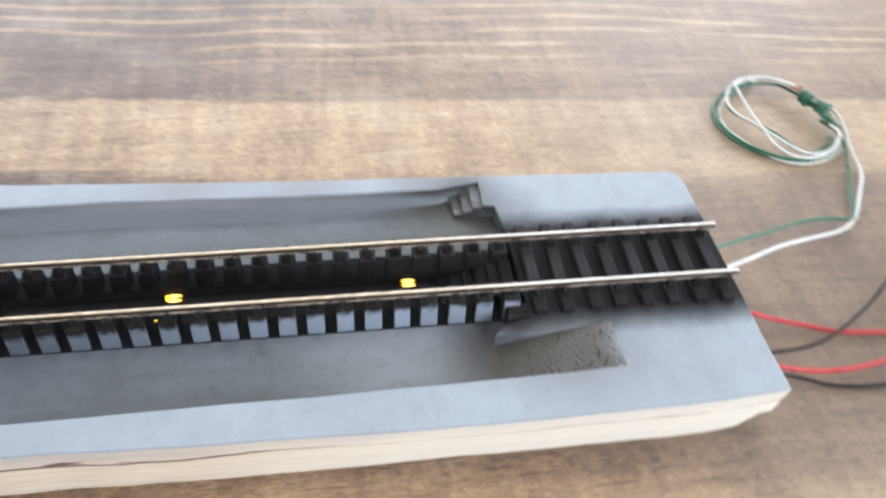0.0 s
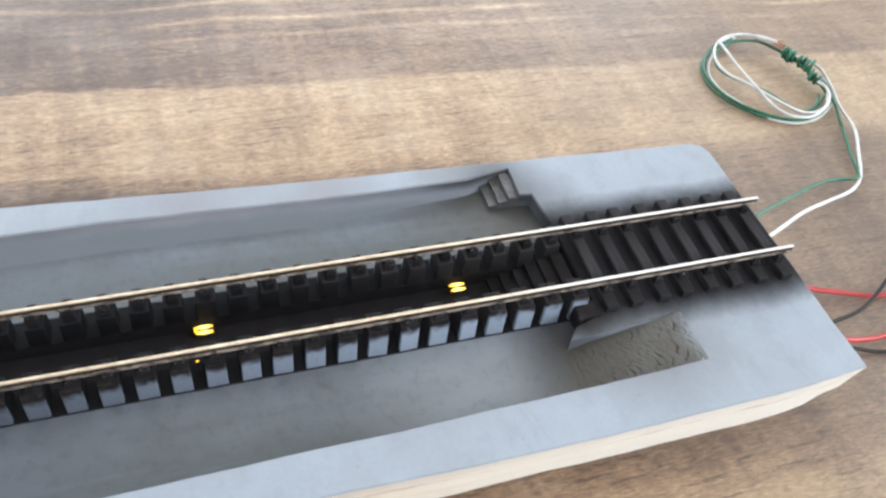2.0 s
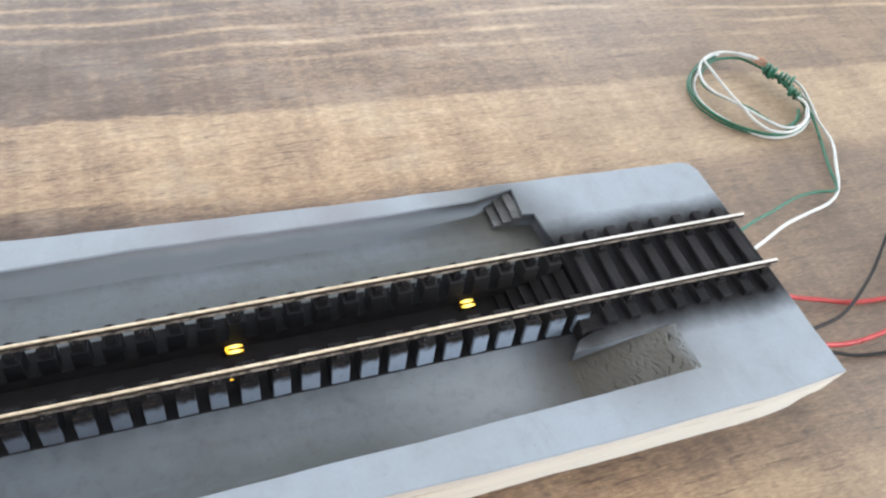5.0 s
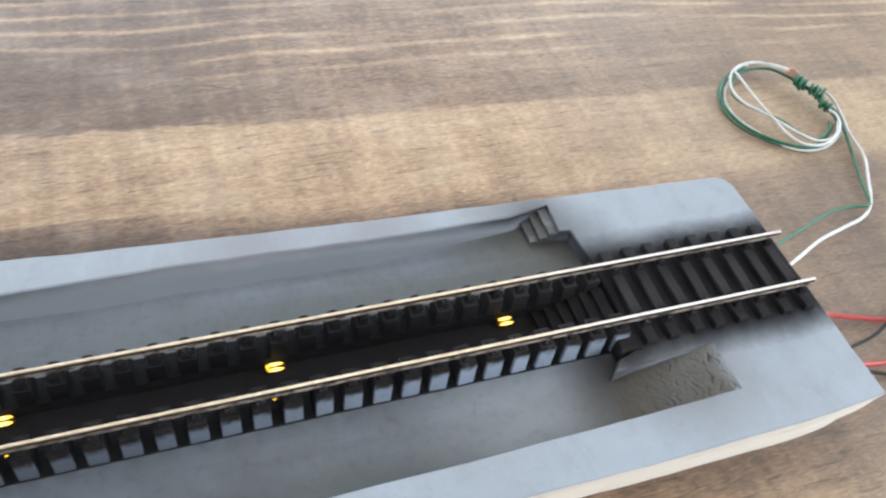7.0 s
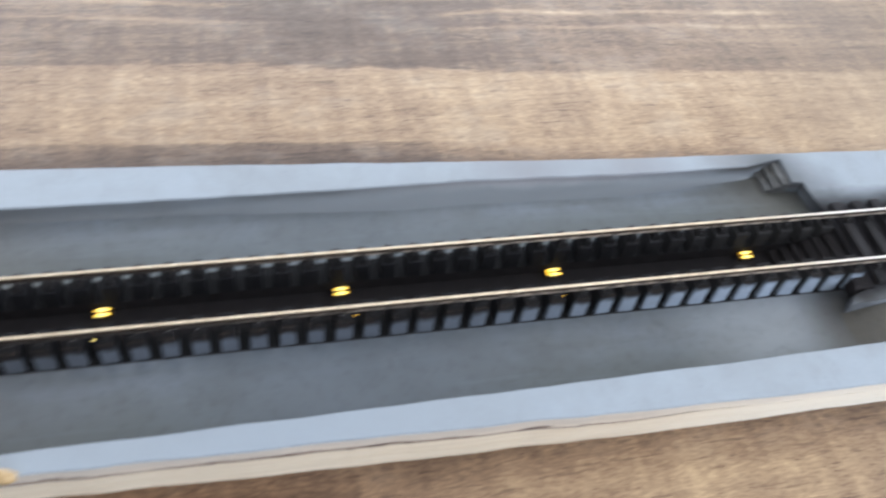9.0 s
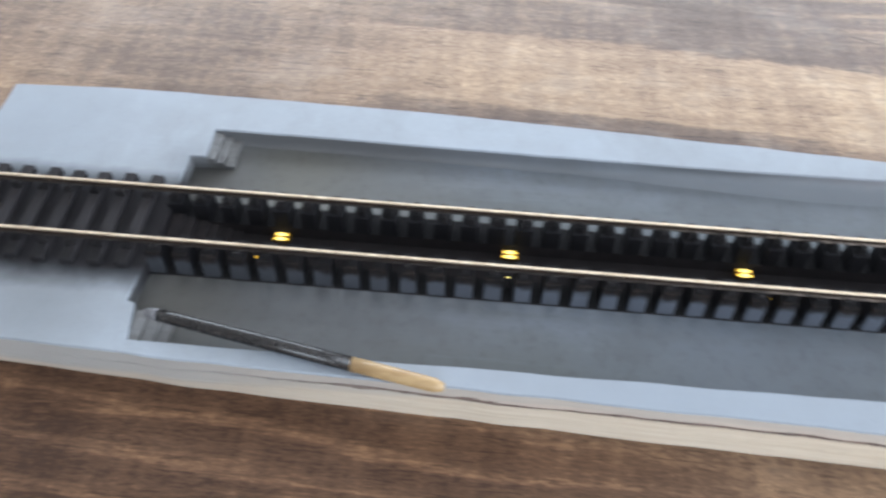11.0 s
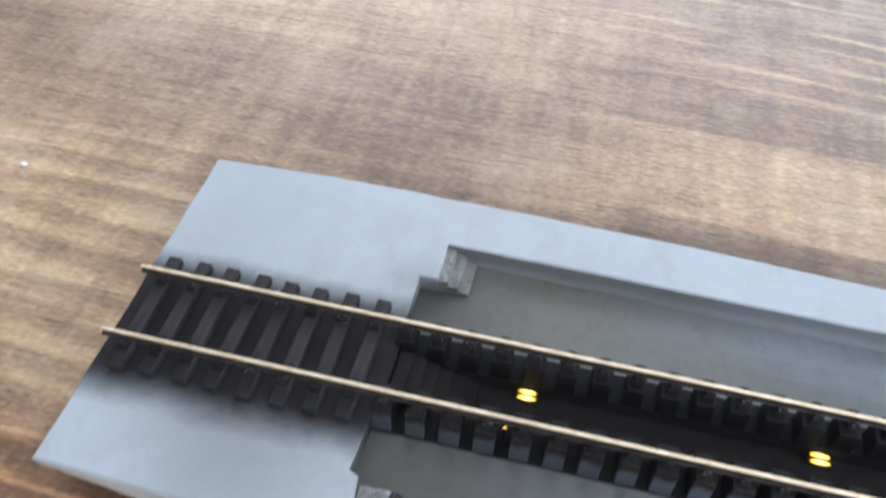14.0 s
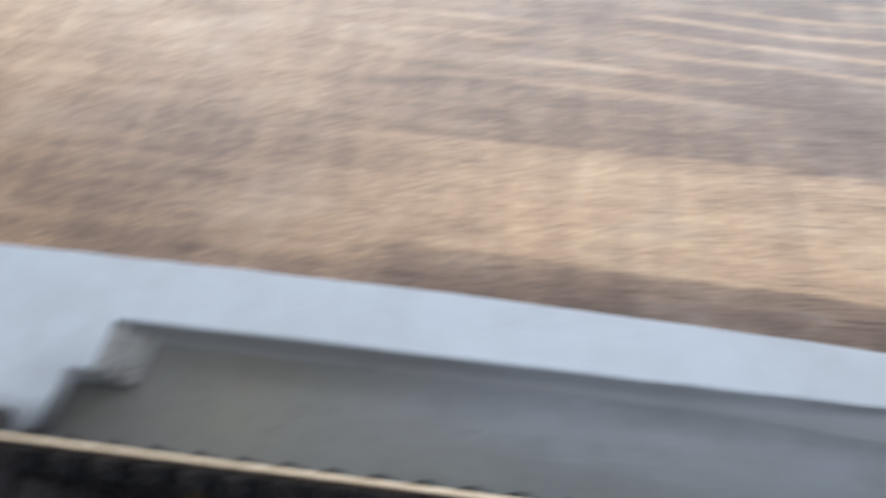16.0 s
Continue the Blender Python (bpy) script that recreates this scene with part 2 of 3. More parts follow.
def pier_paint():
    """Blue-grey piers, ragged brown grime over their heads, black towards the trench."""
    m, t, b = material("pier_paint", 0.6)
    b.inputs["Specular IOR Level"].default_value = 0.1
    v = coords(t)
    info = t.nodes.new("ShaderNodeObjectInfo")
    apart = t.nodes.new("ShaderNodeVectorMath")
    apart.operation = "ADD"
    t.links.new(v, apart.inputs[0])
    t.links.new(info.outputs["Location"], apart.inputs[1])
    n = noisy(t, apart.outputs[0], 900, 4, 0.65)
    big = noisy(t, apart.outputs[0], 330, 2, 0.5)
    z = calc(t, "ADD", axis_of(t, v, 2), calc(t, "MULTIPLY", calc(t, "SUBTRACT", big, 0.5), 0.0042))
    z = calc(t, "ADD", z, calc(t, "MULTIPLY", calc(t, "SUBTRACT", n, 0.5), 0.0016))
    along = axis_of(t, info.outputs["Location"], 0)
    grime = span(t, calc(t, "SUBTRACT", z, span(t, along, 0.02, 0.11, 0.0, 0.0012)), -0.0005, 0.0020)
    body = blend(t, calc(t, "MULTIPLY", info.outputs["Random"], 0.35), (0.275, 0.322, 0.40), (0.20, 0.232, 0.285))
    # the weaker light towards the left is painted into the outer faces
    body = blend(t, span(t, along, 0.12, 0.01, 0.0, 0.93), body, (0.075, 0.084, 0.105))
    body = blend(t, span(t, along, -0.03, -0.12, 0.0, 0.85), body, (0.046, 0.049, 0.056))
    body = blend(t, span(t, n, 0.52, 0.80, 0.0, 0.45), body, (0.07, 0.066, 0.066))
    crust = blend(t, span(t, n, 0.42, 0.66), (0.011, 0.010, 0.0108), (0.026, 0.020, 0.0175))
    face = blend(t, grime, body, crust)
    # inner faces are black, painted paler at the right end, which is lit
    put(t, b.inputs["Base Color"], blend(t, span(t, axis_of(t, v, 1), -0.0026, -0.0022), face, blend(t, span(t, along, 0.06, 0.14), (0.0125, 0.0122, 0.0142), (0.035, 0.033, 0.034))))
    relief(t, b, n, 0.35, 0.0003)
    return m


def rail_metal():
    m, t, b = material("polished_rail", 0.4, 0.75)
    n = noisy(t, coords(t, (500, 1500, 900)), 1, 5, 0.75)
    worn = blend(t, span(t, n, 0.38, 0.62), (0.60, 0.475, 0.345), (0.82, 0.69, 0.53))
    put(t, b.inputs["Base Color"], blend(t, span(t, axis_of(t, coords(t), 0), 0.11, 0.16), worn, (0.80, 0.755, 0.715)))
    put(t, b.inputs["Roughness"], span(t, n, 0.3, 0.7, 0.36, 0.5))
    return m


def speckled_iron():
    """Black-painted fastenings, the glints on them painted as bright specks."""
    m, t, b = material("speckled_chair_iron", 0.6)
    b.inputs["Specular IOR Level"].default_value = 0.12
    n = noisy(t, coords(t, (1, 1, 1), 0, "Generated"), 9, 4, 0.7)
    dark = blend(t, calc(t, "MULTIPLY", chance(t), 0.7), (0.011, 0.0105, 0.0115), (0.020, 0.018, 0.019))
    # specks of pale colour for the light caught on the chairs' tops
    bare = calc(t, "MULTIPLY", span(t, n, 0.60, 0.68), span(t, chance(t), 0.2, 0.9))
    put(t, b.inputs["Base Color"], blend(t, bare, dark, (0.42, 0.40, 0.40)))
    relief(t, b, n, 0.2, 0.0003)
    return m


def sleeper_paint():
    """Weathered black sleepers, thick with soot at one end."""
    m, t, b = material("weathered_sleeper", 0.72)
    b.inputs["Specular IOR Level"].default_value = 0.22
    n = noisy(t, coords(t, (1, 0.15, 1)), 250, 4, 0.6)
    f = noisy(t, coords(t, (1, 0.4, 1)), 900, 3, 0.6)
    tone = blend(t, span(t, n, 0.32, 0.68), (0.0175, 0.0163, 0.0187), (0.037, 0.0335, 0.0370))
    tone = blend(t, span(t, f, 0.60, 0.75, 0.0, 0.5), tone, (0.075, 0.07, 0.072))
    tone = blend(t, calc(t, "MULTIPLY", chance(t), 0.4), tone, (0.008, 0.0075, 0.0085))
    end = span(t, calc(t, "ADD", axis_of(t, coords(t), 1), calc(t, "MULTIPLY", n, 0.003)), -0.0085, -0.0115, 0.0, 0.75)
    put(t, b.inputs["Base Color"], blend(t, end, tone, (0.013, 0.0125, 0.014)))
    relief(t, b, f, 0.4, 0.0003)
    return m


def foot_metal():
    """The rail's foot, bare towards one end and sooty towards the other."""
    m, t, b = material("dusty_rail_foot", 0.55)
    n = noisy(t, coords(t, (400, 900, 900)), 1, 4, 0.7)
    bare = calc(t, "MULTIPLY", span(t, axis_of(t, coords(t), 0), -0.05, 0.06), span(t, n, 0.35, 0.6))
    put(t, b.inputs["Base Color"], blend(t, bare, (0.024, 0.018, 0.016), (0.34, 0.28, 0.235)))
    return m


def ply_edge(name, a, b_colour, bare=0.9, lit_right=0.75):
    m, t, b = material(name, 0.7)
    n = noisy(t, coords(t, (25, 25, 600)), 1, 4, 0.6)
    f = noisy(t, coords(t, (300, 300, 1500)), 1, 3, 0.6)
    c = blend(t, span(t, n, 0.35, 0.7), a, b_colour)
    c = blend(t, span(t, f, 0.5, 0.8, 0.0, 0.22), c, tuple(k * 0.55 for k in b_colour))
    v = coords(t)
    c = blend(t, span(t, axis_of(t, v, 0), -0.06, -0.16, 0.0, 0.6), c, (0.40, 0.345, 0.295))
    # front light, stronger to the right, is painted into the edge's colour
    c = blend(t, span(t, axis_of(t, v, 0), 0.05, 0.14, 0.0, lit_right), c, (0.90, 0.87, 0.80))
    reach = calc(t, "ADD", axis_of(t, v, 2), calc(t, "MULTIPLY", calc(t, "SUBTRACT", noisy(t, coords(t, (50, 50, 200)), 1, 3), 0.5), 0.006))
    low = span(t, axis_of(t, v, 0), -0.04, -0.16, 0.0, 0.0095)
    spray = span(t, calc(t, "ADD", reach, low), 0.0112, 0.0160, 0.0, span(t, axis_of(t, v, 0), -0.16, -0.09, 0.9, 0.5 * bare))
    spray = calc(t, "MULTIPLY", spray, span(t, axis_of(t, v, 0), 0.13, 0.04, 0.35, 1.0))
    put(t, b.inputs["Base Color"], blend(t, spray, c, (0.41, 0.41, 0.405)))
    relief(t, b, f, 0.5, 0.0004)
    return m


def glowing(name, core, rim, strength):
    """A lamp that is palest in its middle and amber towards its ends."""
    m, t, b = material(name, 0.3, 0.0, rim)
    out = calc(t, "ABSOLUTE", axis_of(t, coords(t), 0))
    speck = calc(t, "MULTIPLY", calc(t, "SUBTRACT", noisy(t, coords(t, (900, 900, 900)), 1, 2), 0.5), 0.0016)
    put(t, b.inputs["Emission Color"], blend(t, span(t, calc(t, "ADD", out, speck), 0.0003, 0.0017), core, rim))
    b.inputs["Emission Strength"].default_value = strength
    return m


WOOD = wood_table()
GRIME, BROWN = (0.030, 0.028, 0.028), (0.085, 0.074, 0.058)
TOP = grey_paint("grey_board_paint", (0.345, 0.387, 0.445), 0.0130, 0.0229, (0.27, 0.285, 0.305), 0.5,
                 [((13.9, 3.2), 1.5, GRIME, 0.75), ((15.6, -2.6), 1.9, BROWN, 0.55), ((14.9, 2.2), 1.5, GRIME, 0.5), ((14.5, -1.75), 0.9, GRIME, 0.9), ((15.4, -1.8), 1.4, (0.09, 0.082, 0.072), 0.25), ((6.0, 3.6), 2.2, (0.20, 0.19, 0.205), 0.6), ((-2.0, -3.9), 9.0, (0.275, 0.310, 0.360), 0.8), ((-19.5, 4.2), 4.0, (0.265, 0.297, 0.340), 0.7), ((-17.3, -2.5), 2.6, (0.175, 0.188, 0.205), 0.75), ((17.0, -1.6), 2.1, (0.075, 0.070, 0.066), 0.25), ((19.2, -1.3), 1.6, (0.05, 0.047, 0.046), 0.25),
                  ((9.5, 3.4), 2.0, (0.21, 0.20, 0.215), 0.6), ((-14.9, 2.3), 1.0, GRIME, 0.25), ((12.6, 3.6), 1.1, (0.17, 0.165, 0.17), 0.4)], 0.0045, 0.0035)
# spots mix dirt with painted-in shade, front left and by the left steps
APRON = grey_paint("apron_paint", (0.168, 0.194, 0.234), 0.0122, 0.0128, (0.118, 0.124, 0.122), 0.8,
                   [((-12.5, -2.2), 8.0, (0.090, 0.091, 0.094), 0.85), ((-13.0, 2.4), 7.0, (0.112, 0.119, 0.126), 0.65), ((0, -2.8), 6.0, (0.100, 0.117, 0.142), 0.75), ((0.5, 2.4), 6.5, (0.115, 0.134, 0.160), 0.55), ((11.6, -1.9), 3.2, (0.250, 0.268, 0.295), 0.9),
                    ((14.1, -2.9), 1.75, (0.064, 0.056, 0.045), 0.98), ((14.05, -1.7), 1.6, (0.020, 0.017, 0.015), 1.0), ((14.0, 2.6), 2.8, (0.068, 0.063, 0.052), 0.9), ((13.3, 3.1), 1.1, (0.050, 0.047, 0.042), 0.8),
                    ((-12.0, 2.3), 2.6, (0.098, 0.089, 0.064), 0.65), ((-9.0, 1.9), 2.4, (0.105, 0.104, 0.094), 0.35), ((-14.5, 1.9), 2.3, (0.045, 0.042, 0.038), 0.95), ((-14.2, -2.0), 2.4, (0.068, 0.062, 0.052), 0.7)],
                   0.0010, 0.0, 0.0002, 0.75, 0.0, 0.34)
# left spots paint in the far wall's shade and the end wall's lit edge
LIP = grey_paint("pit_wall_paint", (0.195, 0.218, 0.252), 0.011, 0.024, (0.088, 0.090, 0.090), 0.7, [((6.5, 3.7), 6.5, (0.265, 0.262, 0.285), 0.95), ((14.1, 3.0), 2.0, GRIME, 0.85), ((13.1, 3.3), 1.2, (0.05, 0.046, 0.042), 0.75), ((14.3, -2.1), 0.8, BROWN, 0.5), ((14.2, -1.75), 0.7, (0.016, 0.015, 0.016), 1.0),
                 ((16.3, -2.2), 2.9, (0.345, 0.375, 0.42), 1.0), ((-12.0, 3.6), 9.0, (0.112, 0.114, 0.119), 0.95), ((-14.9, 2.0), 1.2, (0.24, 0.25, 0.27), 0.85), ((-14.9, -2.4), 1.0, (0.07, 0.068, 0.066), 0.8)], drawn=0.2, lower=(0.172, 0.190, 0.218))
# the near-black spot paints in the shaded side of the left far steps
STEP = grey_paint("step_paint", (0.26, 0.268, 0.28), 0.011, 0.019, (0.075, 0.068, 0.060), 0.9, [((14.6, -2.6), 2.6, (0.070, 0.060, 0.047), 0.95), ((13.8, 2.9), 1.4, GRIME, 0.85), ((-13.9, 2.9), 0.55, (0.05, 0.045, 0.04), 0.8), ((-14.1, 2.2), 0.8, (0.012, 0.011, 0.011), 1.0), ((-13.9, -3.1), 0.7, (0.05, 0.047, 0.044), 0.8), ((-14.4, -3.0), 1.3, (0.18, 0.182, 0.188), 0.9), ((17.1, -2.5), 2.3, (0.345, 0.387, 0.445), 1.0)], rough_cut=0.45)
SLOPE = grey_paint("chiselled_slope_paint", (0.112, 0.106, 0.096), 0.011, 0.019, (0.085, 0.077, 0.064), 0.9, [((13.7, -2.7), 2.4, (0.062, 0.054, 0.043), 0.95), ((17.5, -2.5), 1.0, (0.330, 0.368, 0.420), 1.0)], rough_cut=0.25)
SOOT = mottled("sooty_black", (0.0220, 0.0195, 0.0210), (0.0280, 0.0250, 0.0265), 300, 0.9, shine=0.10)
SLEEPER = sleeper_paint()
CHAIR = speckled_iron()
RUST = mottled("rusty_rail_side", (0.020, 0.014, 0.011), (0.050, 0.032, 0.022), 500, 0.7, shine=0.2)
FOOT = foot_metal()
RAIL = rail_metal()
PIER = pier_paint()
PLY = [ply_edge("ply_pale", (0.74, 0.655, 0.54), (0.65, 0.555, 0.435)), ply_edge("ply_pinkish", (0.62, 0.53, 0.46), (0.70, 0.62, 0.53)), ply_edge("ply_dirty_veneer", (0.085, 0.056, 0.048), (0.25, 0.175, 0.15), 0.15, 0.35)]
GLOW = glowing("yellow_lamp_glow", (1.0, 0.84, 0.26), (1.0, 0.56, 0.03), 3.0)
LAMPCASE = material("lamp_case", 0.5, 0.0, (0.12, 0.06, 0.004))[0]
GREEN = mottled("green_insulation", (0.012, 0.105, 0.058), (0.022, 0.155, 0.088), 300, 0.35)
WHITE = mottled("white_insulation", (0.60, 0.61, 0.60), (0.72, 0.72, 0.70), 300, 0.35)
RED = mottled("red_insulation", (0.42, 0.03, 0.03), (0.50, 0.05, 0.05), 300, 0.35)
BLACK = mottled("black_insulation", (0.012, 0.011, 0.011), (0.025, 0.022, 0.02), 300, 0.45, shine=0.2)
COPPER = mottled("bare_copper", (0.52, 0.29, 0.20), (0.62, 0.40, 0.31), 600, 0.4, 1.0)
STICK = mottled("dark_lacquered_wood", (0.012, 0.011, 0.012), (0.024, 0.022, 0.022), 900, 0.2, 0, 0.12)
BAREWOOD = mottled("bare_pale_wood", (0.50, 0.35, 0.18), (0.36, 0.23, 0.11), 500, 0.35, 0, 0.3, (0.2, 1, 1))
WALL = mottled("white_wall_plaster", (0.72, 0.71, 0.69), (0.66, 0.65, 0.63), 8, 0.9)
FLOOR = mottled("wooden_room_floor", (0.26, 0.18, 0.11), (0.18, 0.12, 0.07), 6, 0.5, 0, 0.1, (1, 8, 1))

# ---- helpers of the place ----
rng = random.Random(7)
ZB = 1.77  # the board's top over the table


def mesh_of(name, bm, mat):
    bmesh.ops.scale(bm, vec=(S, S, S), verts=bm.verts)
    me = bpy.data.meshes.new(name)
    bm.normal_update()
    bm.to_mesh(me)
    bm.free()
    for one in mat if isinstance(mat, (list, tuple)) else [mat]:
        me.materials.append(one)
    return me


def part(name, bm, mat, parent=None, label="", smooth=False):
    me = mesh_of(name, bm, mat)
    if smooth:
        me.polygons.foreach_set("use_smooth", [True] * len(me.polygons))
    ob = new(name, me)
    ob.parent = parent
    return tagged(ob, label)


def placed(name, me, parent, m):
    ob = new(name, me)
    ob.parent = parent
    ob.matrix_basis = m
    return ob


def box(bm, x0, x1, y0, y1, z0, z1, bevel=0.0, taper=0.0):
    vs = [bm.verts.new((x, y, z)) for z in (z0, z1) for y in (y0, y1) for x in (x0, x1)]
    if taper:
        for v in vs[4:]:
            v.co.x += (1 if v.co.x < (x0 + x1) / 2 else -1) * taper
    fs = [bm.faces.new([vs[i] for i in q]) for q in ((0, 2, 3, 1), (4, 5, 7, 6), (0, 1, 5, 4), (2, 6, 7, 3), (0, 4, 6, 2), (1, 3, 7, 5))]
    if bevel:
        bmesh.ops.bevel(bm, geom=list({e for f in fs for e in f.edges}), offset=bevel, segments=1, affect="EDGES")
    return bm


def smooth_path(points, n=8):
    """A Catmull-Rom curve through the points."""
    ps = [Vector(p) for p in points]
    ps = [2 * ps[0] - ps[1]] + ps + [2 * ps[-1] - ps[-2]]
    out = []
    for a, b, c, d in zip(ps, ps[1:], ps[2:], ps[3:]):
        for k in range(n):
            u = k / n
            out.append(0.5 * (2 * b + (c - a) * u + (2 * a - 5 * b + 4 * c - d) * u * u + (3 * b - a - 3 * c + d) * u**3))
    return out + [ps[-2]]


def tube(bm, path, radius, sides=8):
    """A round tube along a path; radius is one number or one for each point."""
    radii = radius if isinstance(radius, list) else [radius] * len(path)
    rings, up = [], Vector((0.13, 0.2, 1)).normalized()
    for k, p in enumerate(path):
        way = (path[min(k + 1, len(path) - 1)] - path[max(k - 1, 0)]).normalized()
        a = way.cross(up)
        a = a.normalized() if a.length > 1e-4 else way.orthogonal().normalized()
        up = a.cross(way).normalized()
        rings.append([bm.verts.new(p + radii[k] * (math.cos(2 * math.pi * s / sides) * a + math.sin(2 * math.pi * s / sides) * up)) for s in range(sides)])
    for r, q in zip(rings, rings[1:]):
        for s in range(sides):
            bm.faces.new((r[s], r[(s + 1) % sides], q[(s + 1) % sides], q[s]))
    bm.faces.new(rings[0][::-1])
    bm.faces.new(rings[-1])
    return bm


def thing(name, label, category, group="", kind=""):
    return tagged(new(name), label, category, group, kind)


# ---- the room ----
def slab(name, x0, x1, y0, y1, z0, z1, mat, label, category):
    ob = part(name, box(bmesh.new(), x0, x1, y0, y1, z0, z1), mat)
    return tagged(ob, label, category, kind="structure")


def wall_with_opening(name, along_x, at, a0, a1, o0, o1, z0, z1, oz0, oz1):
    bm = bmesh.new()
    for p, q, lo, hi in ((a0, o0, z0, z1), (o1, a1, z0, z1), (o0, o1, z0, oz0), (o0, o1, oz1, z1)):
        if along_x:
            box(bm, p, q, at, at + 12, lo, hi)
        else:
            box(bm, at, at + 12, p, q, lo, hi)
    tagged(part(name, bm, WALL), "plain white plastered wall with a window opening", "wall", kind="structure")


slab("floor", -200, 212, -200, 212, -83, -75, FLOOR, "plain brown wooden room floor", "floor")
slab("ceiling", -200, 212, -200, 212, 175, 183, WALL, "plain white ceiling", "ceiling")
wall_with_opening("wall_south", True, -212, -200, 212, 18, 172, -75, 175, 15, 129)
slab("wall_west", -212, -200, -212, 212, -75, 175, WALL, "plain white plastered wall", "wall")
wall_with_opening("wall_east", False, 200, -200, 212, -122, 52, -75, 175, 18, 132)
wall_with_opening("wall_north", True, 200, -200, 200, -167, 177, -75, 175, 33, 147)

# ---- the table ----
table = thing("table", "dark-stained wooden table with streaky satin grain", "table")
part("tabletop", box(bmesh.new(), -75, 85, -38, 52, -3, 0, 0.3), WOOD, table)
for lx, ly in ((-70, -33), (80, -33), (-70, 47), (80, 47)):
    part("leg", box(bmesh.new(), lx - 3, lx + 3, ly - 3, ly + 3, -75, -3.0, 0.3), WOOD, table)

# scratches in the tabletop, and a crumb on it
SCRATCH = mottled("scratched_dark_stain", (0.060, 0.042, 0.033), (0.12, 0.085, 0.065), 900, 0.6)
for pts, r in (([(7.36, 16.59), (7.77, 16.35), (8.18, 16.05)], 0.035), ([(5.22, 12.76), (6.2, 12.49), (7.21, 12.05)], 0.025), ([(20.25, 15.13), (21.1, 14.92), (21.88, 14.76)], 0.03)):
    path = smooth_path([(x, y, -0.6 * r) for x, y in pts], 6)
    part("scratch", tube(bmesh.new(), path, [r * (0.25 + 0.75 * math.sin(math.pi * (k + 0.5) / len(path))) for k in range(len(path))], 6), SCRATCH, table, "thin dark scratch in the stained wood")
bm = bmesh.new()
bmesh.ops.create_icosphere(bm, subdivisions=1, radius=0.10)
for v in bm.verts:
    v.co = Vector((v.co.x * 1.2, v.co.y * 0.8, v.co.z * 0.6)) * (1 + 0.5 * noise.noise(v.co * 30))
bmesh.ops.translate(bm, verts=bm.verts, vec=(-27.2, 5.02, 0.05))
tagged(part("crumb", bm, mottled("pale_crumb", (0.75, 0.72, 0.66), (0.6, 0.56, 0.5), 900, 0.8)), "tiny pale crumb lying on the table", "crumb")

# ---- the baseboard with its pit ----
board = thing("model_railway_baseboard", "grey-painted plywood baseboard with a sunken inspection pit", "baseboard")
OUTLINE = [(-20.95, -3.67), (-18.5, -3.73), (-16.1, -3.82), (-13.3, -3.94), (-7, -4.05), (0, -4.2), (9, -4.44), (12.5, -4.52), (17, -4.47), (19.0, -4.42), (20.67, -4.28), (20.60, 3.25), (20.48, 3.55), (20.22, 3.66), (14, 3.9), (9, 4.07), (4, 4.32),
           (0, 4.58), (-4, 4.8), (-9, 5.02), (-15, 5.12), (-18, 5.13), (-20.96, 4.99)]
PIT = [(-15.05, -2.39), (-14.85, -2.47), (-14.70, -3.49), (-9, -3.48), (0, -3.44), (9, -3.37), (13.9, -3.30), (16.74, -3.22), (16.88, -3.10),
       (16.84, -1.96), (16.70, -1.86), (13.96, -2.05), (14.22, -1.73), (14.92, -1.50), (14.85, 1.55), (14.75, 2.56), (14.40, 2.60), (14.45, 3.61),
       (13.2, 3.39), (9, 3.40), (4, 3.54), (-2, 3.50), (-8, 3.57), (-14.55, 3.64), (-14.54, 2.53), (-14.96, 2.52), (-14.9, 0)]
APRON_Z, PIT_Z = -0.45, -0.82
DRAIN = [(-14.80, -0.58), (14.76, -0.58), (14.76, 0.58), (-14.80, 0.58)]


def wavy(loop, step, amount, seed):
    """The loop cut into short pieces that stray a little, as a sawn edge does."""
    out = []
    for (x0, y0), (x1, y1) in zip(loop, loop[1:] + loop[:1]):
        n = max(1, int(math.hypot(x1 - x0, y1 - y0) / step))
        for k in range(n):
            u = k / n
            x, y = x0 + (x1 - x0) * u, y0 + (y1 - y0) * u
            d = noise.noise_vector((x * 0.9, y * 0.9, seed)) * amount
            out.append((x + d.x, y + d.y))
    return out


def ring(bm, loop, z):
    return [bm.verts.new((x, y, z)) for x, y in loop]


def closed(bm, vs):
    return [bm.edges.new((a, b)) for a, b in zip(vs, vs[1:] + vs[:1])]


def skirt(bm, upper, lower):
    for k in range(len(upper)):
        j = (k + 1) % len(upper)
        bm.faces.new((upper[k], upper[j], lower[j], lower[k]))


def inset(loop, d):
    n, out = len(loop), []
    for k, (x, y) in enumerate(loop):
        ax, ay = loop[k - 1]
        bx, by = loop[(k + 1) % n]
        tx, ty = bx - ax, by - ay
        length = math.hypot(tx, ty) or 1
        out.append((x - ty / length * d, y + tx / length * d))
    return out


def hollow(x, y, u):
    """How far in (and how far down) the pit's wall has come after the part u of its curve: filler rounds its foot."""
    a = 0.5 * math.pi * u
    if y > 3.2:
        run = float(np.interp(x, [-14.4, -4, 2, 9.0, 13.8, 14.3], [0.12, 0.20, 0.58, 0.52, 0.12, 0.02]))
    else:
        run = 0.10 if y < -3.2 and x < 13.5 else 0.0
    run *= 1 - math.cos(a)
    return x, y + (-run if y > 0 else run), (APRON_Z + 0.05) * math.sin(a)


